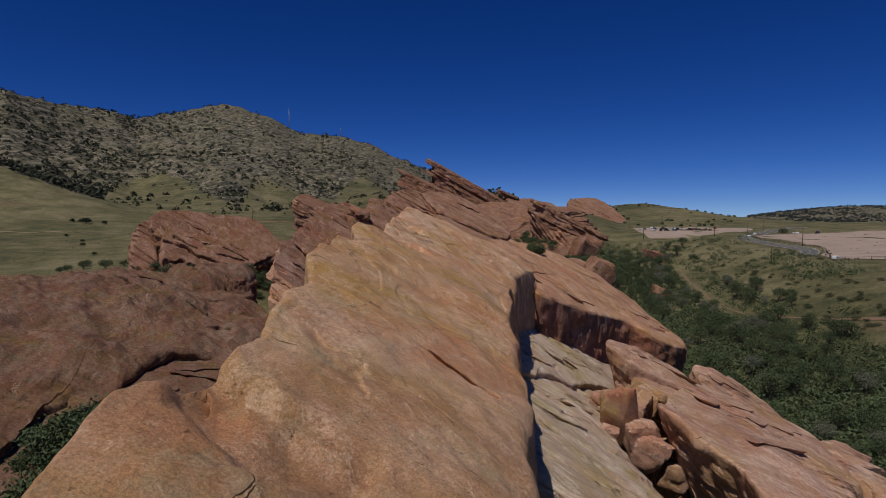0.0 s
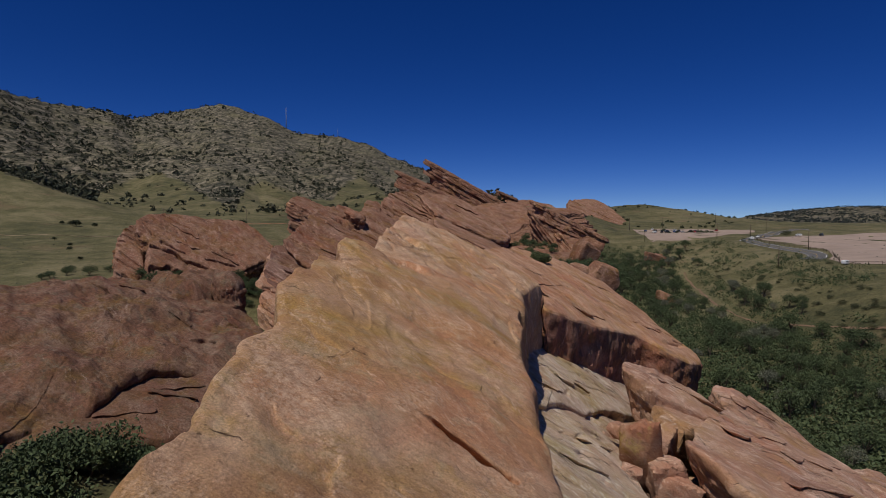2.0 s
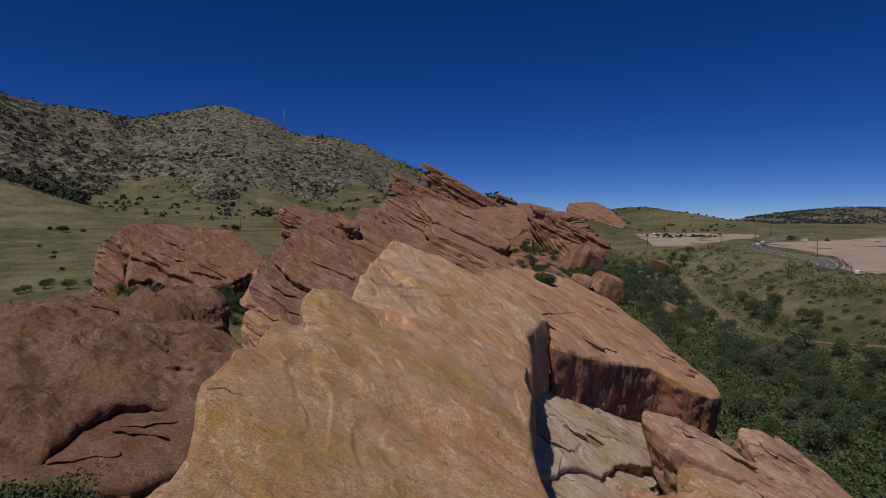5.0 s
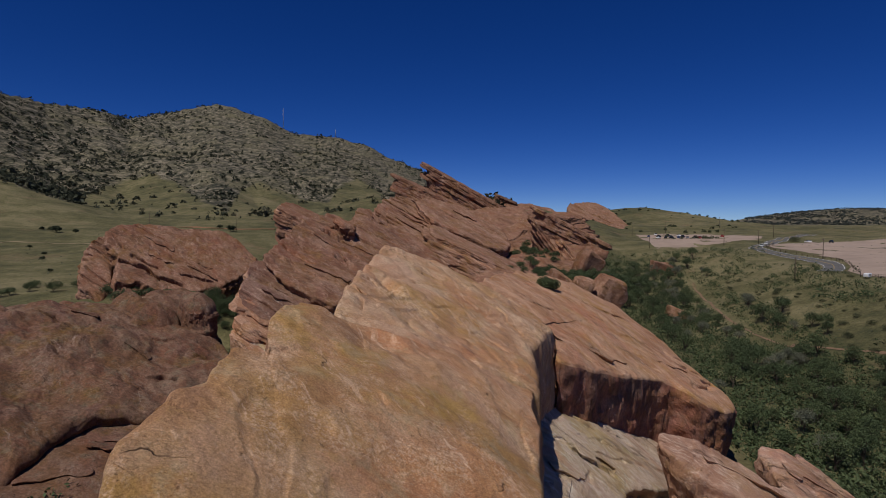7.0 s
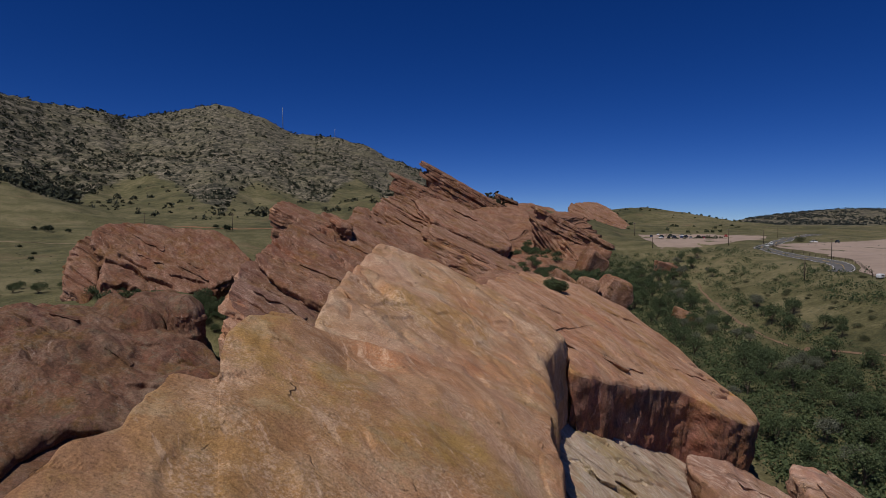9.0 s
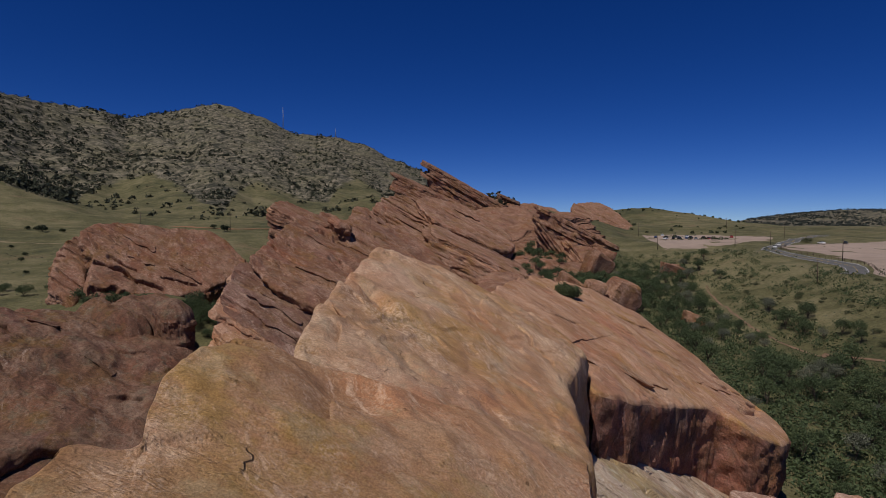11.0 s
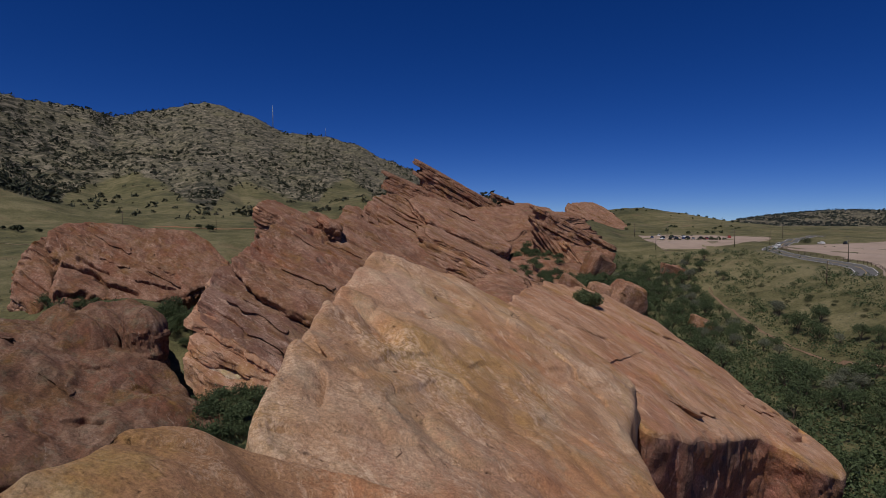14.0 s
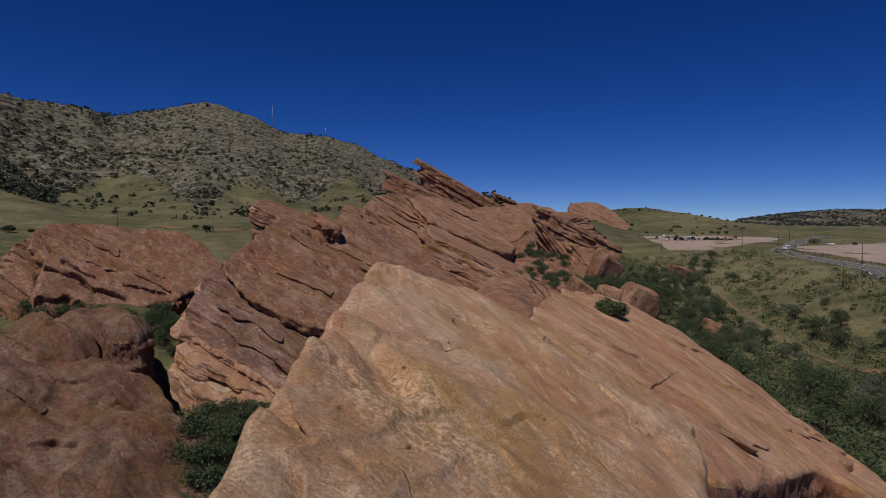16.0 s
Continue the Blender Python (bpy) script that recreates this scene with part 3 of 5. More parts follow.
slab("sandstone_slab", [(-5.3, 49.5), (-5.7, 54), (-5.6, 58), (-5.4, 62), (-5.2, 68), (-3.4, 72), (1, 75), (7.5, 76), (11.0, 73), (9.9, 68.8), (8.2, 63), (7.2, 57), (6.3, 51), (2, 47), (-2, 48)],
     (-5, 20, 23, -0.5, 0.12), ROCK_ROSE, "broad tilted orange sandstone slab with pale scuffed streaks", around=620, rings=130, levels=20, edge=0.5,
     bulge=0.2, lumps=0.5, seed=8, jag=0.3, ledge=0.25, rough=0.2, steps=0.2, grain=(-0.3, 0.22), flakes=False, fine=0.09, scores=(-0.45, 0.89, 3.6, 0.22, 0.07, 0.1),
     cuts=[(-4.3, 62.2, -3.0, 60.2, 1.3, 0.6), (-3.4, 60.2, -2.4, 57.6, 1.4, 0.35), (-4.9, 59.2, -4.4, 60.6, 1.3, -0.4), (-5.2, 55.6, -4.6, 54.4, 0.4, 0.5), (-4.9, 52.4, -4.4, 51.4, 0.4, 0.5), (-4.7, 57.8, -4.3, 56.8, 0.35, 0.4), (-3.7, 54.2, -3.2, 53.8, 0.24, 0.3), (0.0, 57.2, 0.5, 56.8, 0.24, 0.25), (5.4, 67.0, 7.6, 64.8, 0.25, 0.3), (-1.8, 64.5, -0.9, 63.9, 0.25, 0.25), (2.6, 61.5, 3.6, 60.2, 0.2, 0.2)])
slab("sandstone_slab", [(11.5, 70.6), (15.2, 73.6), (19.6, 78.0), (24.6, 84.0), (28.6, 86.6), (31.6, 85.4), (35.4, 87.4), (39.4, 93), (40.3, 98.5), (37.6, 105), (36, 114), (32, 124), (24, 122), (16, 111), (11.5, 104), (7.5, 94), (4.5, 83), (5.5, 74.5), (9.0, 75.0), (10.8, 78.0), (12.4, 77.6), (12.0, 74)],
     (14.9, 84.3, 19.0, -0.55, 0.17), ROCK_BROAD, "overhanging red sandstone slab with a dark streaked broken face", around=620, rings=115, levels=36, edge=0.4, flakes=False, fine=0.06,
     bulge=0.8, lumps=0.3, lump_size=10, seed=21, jag=0.35, ledge=0.08, bed=3.5, sides=ROCK_FACE, lean=0.15, rough=0.2, rough_z=3.0, steps=0.1, grain=(-0.5, 0.52),
     plates=[(13.0, 76.0, 21.5, 83.0, 0.3, 0.12), (28.0, 91.4, 34.0, 95.4, 0.3, 0.35)],
     cuts=[ (22, 104, 31, 111, 0.5, 0.7), (34, 97.6, 38.6, 101.4, 0.5, 0.9), (24, 94, 31, 100, 0.4, 0.2), (33, 101, 37.5, 105, 0.6, 0.9), (33, 91, 37.5, 95, 0.5, 0.6), (10, 84, 14, 87.5, 0.3, 0.3), (36, 95.5, 39.4, 99, 0.6, 0.9)])
slab("sandstone_ledge", [(4, 50), (6, 66), (8, 78), (18, 84), (28, 90), (34, 91), (25, 76), (21.2, 70.5), (17, 65.2), (13.6, 60.4), (13, 59.6), (10.5, 56.4), (7.8, 52.3), (6, 49)],
     (10.8, 66, 13.0, -0.72, 0.15), ROCK_PALE, "pale cracked sandstone ledge below an overhang", around=460, rings=90, edge=0.25, lumps=0.25, plates=[(12, 64, 16, 66.5, 0.3, 0.7), (9, 58, 11.5, 59.6, 0.3, 0.6)], seed=31, jag=0.5, steps=0.1, grain=(-0.62, 0.75), flakes=False, scores=(-0.3, 0.95, 2.4, 0.28, 0.22, 0.25),
     ledge=0.15, rough=0.15, lean=0.7, depth=1.7, centre=(13, 68), levels=10, cuts=[(9, 57.5, 13, 62, 0.2, 0.2), (14, 66, 20, 72.5, 0.2, 0.15), (9.5, 63, 12, 66, 0.15, 0.1)])
slab("sandstone_ledge", [(2, 34), (4, 62), (7, 74), (18, 77), (24, 76), (20.5, 66.5), (19, 61), (16.5, 54), (16, 46), (19, 36), (14, 30)],
     (10.8, 66, 11.3, -0.64, 0.05), ROCK_PALE, "lower pale sandstone ledge with grass in its cracks", around=400, rings=90, edge=0.5, lumps=0.4, plates=[(11, 50, 14, 52, 0.3, 0.7), (8.4, 44, 12, 45.4, 0.3, 0.6)], seed=32, jag=0.5, steps=0.1, grain=(-0.5, 0.35), flakes=False, scores=(-0.3, 0.95, 3.0, 0.3, 0.25, 0.3),
     cuts=[(10, 50.5, 12.5, 53.5, 0.3, 0.2), (9, 45, 13, 49, 0.3, 0.2), (14, 59.5, 17, 62, 0.3, 0.3)])


def block(at, size, turn, label, material, seed, sharp=16, lift=0.0):
    """A broken angular rock: a rough solid bounded by tilted joint planes."""
    g = np.random.default_rng(seed)
    axes = [(1, 0, 0), (-1, 0, 0), (0, 1, 0), (0, -1, 0), (0, 0, 1), (0, 0, -1)]
    nrm = np.array(axes, float) + g.normal(0, 0.16, (6, 3))
    nrm = np.vstack([nrm, g.normal(size=(6, 3))])
    nrm /= np.linalg.norm(nrm, axis=1)[:, None]
    d = np.r_[np.ones(6), g.uniform(0.95, 1.25, 6)]
    rows, cols = 26, 52
    th, ph = np.meshgrid(np.linspace(0.02, np.pi - 0.02, rows), np.linspace(0, 2 * np.pi, cols, endpoint=False), indexing="ij")
    u = np.stack([np.sin(th) * np.cos(ph), np.sin(th) * np.sin(ph), np.cos(th)], -1)
    w = np.maximum(u @ nrm.T, 1e-3) / d
    r = (w ** sharp).sum(-1) ** (-1.0 / sharp)
    v = u * r[..., None]
    v = v * (1 + 0.07 * fbm(v[..., 0] * 1.9, v[..., 1] * 1.9, v[..., 2] * 1.9, 4, seed)[..., None])
    v = v * (1 - 0.045 * smooth(0.03, 0.0, np.abs(fbm(v[..., 0] * 0.9, v[..., 1] * 0.9, v[..., 2] * 1.6, 3, seed + 5)))[..., None])
    v = (v * np.array(size)).reshape(-1, 3)
    i, j = np.meshgrid(np.arange(rows - 1), np.arange(cols), indexing="ij")
    k = (j + 1) % cols
    f = np.stack([i * cols + j, (i + 1) * cols + j, (i + 1) * cols + k, i * cols + k], -1).reshape(-1, 4)
    faces = f.tolist() + [list(range(cols)), list(range((rows - 1) * cols, rows * cols))[::-1]]
    me = mesh_of("boulder", v, faces, material)
    me.set_sharp_from_angle(angle=radians(24))
    ob = tagged(new("boulder", me), label, "rock")
    ob.matrix_basis = Matrix.Translation(at) @ Euler(tuple(radians(a) for a in turn)).to_matrix().to_4x4()
    return ob


slab("boulder", [(18.0, 61.0), (18.7, 64.3), (22, 66), (26.4, 66.4), (29.6, 63.6), (28.6, 61.2), (24, 59.8), (20, 59.6)], (19, 61, 13.1, -0.48, 0.2), ROCK_BLUSH,
     "wedge-shaped pale red sandstone boulder with a dark face", around=240, edge=0.35, lumps=0.2, seed=41, lean=0.3, rough=0.2, jag=0.3, steps=0.2, grain=(-0.3, 0.6), cuts=[(21.5, 62.0, 28, 62.8, 0.15, 0.3)])
block((16.8, 53.2, 8.6), (1.2, 1.5, 3.3), (14, -20, 34), "tall yellow-stained sandstone block in a gap", ROCK_STAIN, 42, 26)
block((18.9, 55.0, 8.8), (1.4, 1.3, 1.3), (20, -14, 50), "squared pale red sandstone block beside a leaning one", ROCK_BLUSH, 421, 24)
block((18.6, 52.2, 7.0), (1.5, 1.4, 1.8), (8, -18, 10), "split reddish sandstone block under a leaning one", ROCK_BLUSH, 423, 24)
block((16.2, 56.4, 9.4), (0.8, 0.9, 0.7), (8, 12, 40), "small red stone lodged on a ledge", ROCK_RED, 424, 24)
block((15.2, 50.4, 8.2), (0.7, 0.8, 0.6), (8, 22, 70), "small pale stone lodged on a ledge", ROCK_BLUSH, 426, 24)
block((19.0, 51.2, 6.2), (1.5, 1.2, 1.6), (10, 12, -20), "pale broken sandstone block below a leaning one", ROCK_BLUSH, 47, 20)
block((22.6, 58.4, 8.3), (2.6, 2.0, 1.7), (10, 20, 30), "angular red sandstone block wedged between boulders", ROCK_BLUSH, 45, 22)
block((20.6, 57.0, 9.0), (1.3, 1.2, 1.3), (20, 10, 65), "small squared red sandstone block", ROCK_BLUSH, 48, 22)
slab("boulder", [(19.6, 50), (23.3, 56.7), (29, 62.2), (36.5, 64.5), (40.5, 61), (38.6, 53), (35, 46), (29, 40.5), (24, 38.5), (23.2, 43), (21.4, 46.6)], (27, 59.5, 9.2, -0.40, 0.14), ROCK_BLUSH,
     "broad cracked pale red sandstone block on the slope", around=360, rings=70, edge=0.45, lumps=0.35, lump_size=6, seed=43, lean=0.4, rough=0.15, jag=0.45, steps=0.3, grain=(-0.4, 0.4),
     cuts=[(26, 56, 33, 59.5, 0.25, 0.4), (31, 55, 38, 59, 0.25, 0.5), (27, 48, 33, 50.5, 0.2, 0.3)])
slab("boulder", [(32.6, 74.5), (34.2, 77.2), (36.5, 78), (39.5, 76), (40.8, 71), (38, 66.5), (34, 66.5), (31.6, 69.5)], (34.3, 76.8, 7.8, -0.45, 0.25), ROCK_BLUSH,
     "tilted pale red sandstone blade on the lower slope", around=220, edge=0.4, lumps=0.3, lump_size=4, seed=49, lean=0.3, rough=0.2, jag=0.35, steps=0.3, grain=(-0.4, 0.5), cuts=[(34, 71.5, 39, 73, 0.2, 0.5)])
slab("boulder", [(40, 80), (41.2, 83), (43, 82), (46, 77), (48.5, 71.5), (45, 68.5), (41.8, 72)], (41.3, 82.7, 4.8, -0.6, 0.25), ROCK_BLUSH,
     "pointed pale red sandstone blade leaning downhill", around=200, edge=0.35, lumps=0.3, lump_size=4, seed=46, lean=0.25, rough=0.2, jag=0.35, steps=0.3)
for k, (x, y, z, r) in enumerate(((20.8, 52.6, 6.3, 1.3), (22.6, 52.8, 5.9, 1.0), (21.5, 50.8, 4.9, 1.2), (23.8, 54.0, 6.0, 0.9), (23.2, 50.6, 4.6, 1.0), (14.6, 57.0, 7.8, 0.7), (15.2, 59.0, 8.2, 0.8), (25.0, 51.4, 4.4, 1.3))):
    g = np.random.default_rng(300 + k)
    block((x, y, z - 0.6 * r), (r * g.uniform(0.9, 1.4), r * g.uniform(0.8, 1.2), r * g.uniform(0.6, 0.9)), tuple(g.uniform(-25, 25, 2)) + (g.uniform(0, 180),),
          "small broken red sandstone block in a gap", ROCK_BLUSH, 310 + k, 20)
for k, (at, size, turn) in enumerate((((49.0, 69.0, -1.4), (3.0, 1.8, 1.0), (6, 16, 20)), ((44.5, 63.0, 0.4), (3.4, 2.6, 1.2), (8, 22, 20)), ((42.0, 55.0, 0.6), (3.0, 2.6, 1.4), (8, 22, -10)), ((30.6, 66.8, 6.6), (2.4, 1.6, 1.1), (8, 24, 15)))):
    block(at, size, turn, "angular pale red sandstone block on the lower slope", ROCK_BLUSH, 350 + k, 22)
slab("rock_outcrop", [(-82, 60), (-77, 92), (-71, 107), (-61, 122), (-54, 136), (-47, 131), (-41, 121), (-35, 116), (-28, 112), (-25, 102), (-33, 96), (-41, 91), (-44, 88), (-45.4, 83), (-45, 76), (-48, 71), (-50, 64), (-48, 57), (-60, 44)],
     (-50, 105, 11, -0.35, 0.15), ROCK_DARK, "large dark red rounded sandstone outcrop with a long crack", around=640, rings=130, levels=24, edge=0.9, lumps=1.5, lump_size=9, fine=0.16,
     plates=[(-62, 112, -57, 110.8, 0.3, 0.5), (-50, 106.4, -46, 105.6, 0.3, 0.4)], seed=51, centre=(-54, 95), lean=0.3, jag=0.5, ledge=0.3, cuts=[(-43.3, 116, -42.6, 110.5, 0.35, 1.0), (-46, 121.5, -45.6, 119, 0.3, 0.7), (-41, 111.6, -37.8, 114, 0.3, 0.7),
                                     (-38.7, 110, -37.2, 106.5, 0.3, 0.8), (-37, 103, -36.6, 96, 1.0, 2.2), (-43.4, 100.7, -39.6, 102.4, 0.6, 0.9), (-53, 103.5, -51.6, 99, 0.6, 0.9), (-66, 108, -58, 106, 0.5, 1.2), (-50, 112, -45, 113.5, 0.3, 0.8), (-48, 100, -43, 97, 0.3, 1.0), (-36, 110, -31, 107, 0.3, 0.9), (-58, 99, -53, 97, 0.3, 0.7),
                                     (-60, 118, -54, 116, 0.4, 0.6), (-58, 112, -56, 108, 0.5, 0.7)], flakes=False)
slab("rock_outcrop", [(-50, 46), (-53, 60), (-52, 70), (-48, 77), (-47, 84), (-45, 90), (-40, 94), (-32, 98), (-29, 92), (-31, 84), (-36, 76), (-42, 71.5), (-46, 70), (-48.4, 67), (-48.4, 63), (-47.2, 57), (-44.5, 50)],
     (-45, 88, 6.2, -0.35, 0.2), ROCK_DARK, "lower dark red sandstone shelf under an overhang", around=420, rings=80, levels=40, edge=0.9, lumps=0.6, lump_size=9, plates=[(-42, 84, -36, 86, 0.3, 1.0)], seed=52, lean=0.35, jag=0.5, ledge=0.4,
     cuts=[(-45, 76, -39, 80, 0.3, 0.7), (-42, 86, -36, 90, 0.3, 0.6)])
for k, (x, y, z, r) in enumerate(((-53.5, 121, 17.2, 4.8), (-45.3, 122.5, 18.3, 3.2), (-58.5, 124, 17.3, 4.0), (-64, 115, 16.9, 3.4), (-70, 106, 17.7, 3.6), (-76, 96, 18.2, 3.4))):
    g = np.random.default_rng(330 + k)
    ring = [(x + r * g.uniform(0.85, 1.15) * math.cos(w), y + r * g.uniform(0.85, 1.15) * math.sin(w)) for w in np.arange(0, 6.2, 0.8)]
    slab("boulder", ring, (x, y, z, -0.3, 0.1), ROCK_DARK, "rounded dark red boulder on top of an outcrop", around=110, rings=26, levels=14, edge=r * 0.9, bulge=0.4, lumps=0.7, lump_size=3.5, fine=0.14, seed=340 + k, jag=0.6,
         ledge=0.2, depth=7.0)
def fin(x, y, z, run, deep, thicks, slope, back, material, label, seed, wander=2.0, weak_material=None, stair=0.0):
    """A stack of dipping sandstone beds that break off at uneven ends; x, y, z: the top bed's upper front corner."""
    rng = np.random.default_rng(seed)
    root = tagged(new("rock_fin"), label, "rock")
    low = 0.0
    for k, thick in enumerate(thicks):
        weak = k % 2 == 1
        inset = (1.2 + rng.random()) * (1.3 if weak else 0.2) + 0.3
        x0 = x + rng.normal(0, wander) + (wander * 0.6 if weak else 0) + low * 0.25
        x1 = x + run + rng.normal(0, wander * 1.2) - (wander if weak else 0) - low * 0.4
        y0, y1 = y + inset + rng.normal(0, 0.5) - stair * k, y + deep - inset
        line = []
        for u in np.linspace(0, 1, 6):
            line.append((x0 + (x1 - x0) * u, y0 + rng.normal(0, 0.6) + deep * 0.12 * abs(u - 0.5)))
        for u in np.linspace(1, 0, 4):
            line.append((x0 + (x1 - x0) * u, y1 + rng.normal(0, 0.6)))
        slab("bed", line, (x, y, z - low, slope, back), weak_material if weak and weak_material else material, "", around=116, rings=8, levels=5, edge=min(0.5, thick * 0.4), bulge=0.0, lumps=0.35,
             lump_size=6.0, ledge=0.25, bed=0.7, rough=0.3, jag=0.9, flakes=False, fine=0.15, depth=thick * 1.05, seed=seed * 17 + k, parent=root)
        low += thick * (0.75 if weak else 0.95)
    return root


slab("rock_outcrop", [(-85.2, 160.9), (-83.9, 166.5), (-77.0, 175.7), (-73.1, 178.0), (-68.5, 182.3), (-63.1, 185.5), (-58.8, 183.4), (-54.0, 181.2), (-53.2, 173.8), (-55.8, 165.0), (-60.4, 155.3), (-66.9, 148.0), (-71.6, 142.9), (-74.7, 146.9), (-77.8, 153.3), (-83.1, 158.4)],
     (-67, 148, 15.3, -0.5, 0.4), ROCK_MID, "long red sandstone outcrop with a flat scuffed face", around=520, rings=120, levels=36, edge=0.6, lumps=0.35, plates=[(-66, 163, -58.5, 163.4, 0.3, 1.2), (-79, 165.6, -71, 166.2, 0.3, 1.0), (-74, 160.2, -68, 160.4, 0.3, 0.8)], seed=61, lean=0.1, steps=0.2, grain=(0.05, 0.4), ledge=0.6, bed=1.4, rough=0.4,
     flakes=False, fine=0.12, bulge=0.0, scores=(0.05, 1.0, 5.0, 0.45, 0.25, 0.3),
     cuts=[(-78.6, 153.6, -73.1, 154.9, 0.75, 2.4), (-73.1, 154.9, -68.7, 153.8, 0.7, 2.2), (-68.9, 154.0, -63.6, 155.4, 0.8, 2.6), (-76.9, 157.0, -71.2, 157.1, 0.6, 1.6), (-73.4, 145.0, -70.6, 148.8, 1.0, 2.6),
           (-70.4, 147.9, -66.4, 149.7, 0.8, 2.2), (-68.3, 148.8, -68.6, 154.0, 0.4, 0.9), (-83.5, 160.6, -78.7, 158.3, 0.4, 0.7), (-65.0, 158.8, -59.2, 162.2, 0.6, 1.2), (-64.0, 166.0, -60.6, 166.8, 0.5, 0.6)])
slab("boulder", [(-87.6, 155.4), (-89.0, 161.7), (-88.6, 166.7), (-86.0, 164.6), (-83.2, 159.5), (-79.6, 154.1), (-76.4, 147.1), (-77.4, 144.4), (-82.0, 146.9), (-85.4, 150.4)], (-82, 150, 19, -0.5, 0.4), ROCK_MID,
     "rounded layered end block split from an outcrop", around=300, rings=60, edge=1.2, lumps=0.5, seed=62, lean=0.05, ledge=0.6, bed=1.2, rough=0.5, levels=40, flakes=False, scores=(0.2, 1.0, 2.2, 0.4, 0.5, 0.5))
slab("rock_outcrop", [(-40.8, 130.7), (-42.4, 141.5), (-40.6, 148.7), (-35.1, 149.6), (-30.6, 148.8), (-23.9, 149.2), (-21.5, 136.3), (-22.6, 124.6), (-28.4, 124.5), (-32.8, 125.5), (-37.7, 126.7)], (-40.6, 131, 18.4, -0.5, 0.3), ROCK_PLUM,
     "tilted purple-brown sandstone block with pale lines", around=420, rings=90, levels=40, edge=0.35, lumps=0.3, plates=[(-37, 134.4, -27, 132.8, 0.3, 1.3), (-33, 128.8, -24, 127.4, 0.3, 1.1)], seed=71, lean=0.12, steps=0.1, ledge=0.7, bed=1.1, rough=0.35, flakes=False, fine=0.1, bulge=0.0, sides=ROCK_RED,
     scores=(0.16, 0.99, 4.2, 0.4, 0.35, 0.4), cuts=[(-38.6, 130.6, -30.0, 128.6, 0.5, 1.3), (-31.0, 128.8, -23.5, 128.0, 0.5, 1.2), (-37.0, 138, -33.5, 137.2, 0.35, 0.5)])
fin(-39.5, 124.4, 15.6, 17, 9, [0.7, 0.4, 0.8, 0.4, 0.9, 0.4, 3.0], -0.55, 0.25, ROCK_RED, "thin pale-edged sandstone beds under a block", 711, 0.5, ROCK_PALE, 0.7)
slab("rock_outcrop", [(-40.1, 144.4), (-40.7, 154.8), (-40.6, 164.4), (-40.6, 179.2), (-39.3, 189.9), (-35.1, 197.9), (-30.5, 196.8), (-29.8, 214.2), (-25.7, 218.0), (-20.9, 206.3), (-15.3, 216.3), (-8.3, 209.5), (-1.7, 199.2), (6.5, 180.9), (-2.0, 154.0), (-9.3, 136.5), (-21.8, 137.9), (-29.3, 137.8), (-34.6, 139.6)],
     (-42.0, 144.9, 24.6, -0.45, 0.25), ROCK_MID, "wide smooth red sandstone slab with a dark hollow", around=620, rings=130, levels=30, edge=0.7, lean=0.75, lumps=0.7, steps=0.25, grain=(0.05, 0.4), lump_size=12, plates=[(-33, 152, -22, 150.4, 0.3, 1.3), (-20, 171, -8, 169, 0.3, 1.4), (-36, 172, -29, 171, 0.3, 1.0)], seed=72, bed=1.3, ledge=0.6,
     flakes=False, fine=0.14, bulge=0.0, scores=(0.12, 0.99, 7.5, 0.5, 0.5, 0.5),
     cuts=[(-33.7, 181.1, -30.4, 179.8, 1.6, 4.5), (-30.4, 179.8, -27.8, 181.8, 1.6, 4.2), (-33.5, 185.4, -31.3, 189.1, 0.8, 1.6), (-26.5, 162.9, -23.6, 161.3, 1.6, 3.2), (-27.8, 168.0, -25.6, 163.1, 0.6, 1.6), (-36.6, 149.4, -27.5, 145.8, 0.6, 1.2), (-22.0, 173.1, -16.5, 170.4, 0.5, 0.8),
           (-26.1, 214.0, -24.3, 204.9, 0.8, 2.4), (-20.2, 198.6, -12.9, 194.9, 0.6, 1.2)])
slab("boulder", [(-31.6, 182.9), (-32.4, 185.5), (-29.8, 187.7), (-26.9, 186.7), (-26.4, 183.6), (-28.7, 181.8)], (-29.3, 184.0, 31.6, -0.35, 0.2), ROCK_MID, "rounded red boulder capping a dark hollow", around=140, rings=30, levels=16, edge=1.3, bulge=0.5, lumps=0.3, seed=73, depth=2.6, lean=0.5, flakes=False)


slab("bedrock", [(-12, 172), (-24, 200), (-58, 250), (-62, 300), (-50, 390), (-40, 470), (20, 500), (70, 520), (112, 500), (98, 430), (92, 360), (76, 300), (60, 262), (50, 225), (42, 178), (34, 140), (20, 118), (0, 110)],
     (0, 0, 3.2, 0, 0), ROCK_MID, "broken red bedrock and soil along the ridge", around=320, rings=90, levels=5, edge=0.5, bulge=0, lumps=2.6, lump_size=16, seed=150, jag=3.0, centre=(15, 300), drape=True)
fin(-66, 234, 38.4, 20, 24, [1.3, 1.0, 1.1, 0.9, 1.3, 1.0, 1.2, 0.9, 1.6, 0.9, 2.0, 0.9, 3.0, 4.0], -0.46, 0.12, ROCK_MID, "layered red sandstone fin with dark shadowed beds", 81, 0.7, ROCK_RED, 0.35)
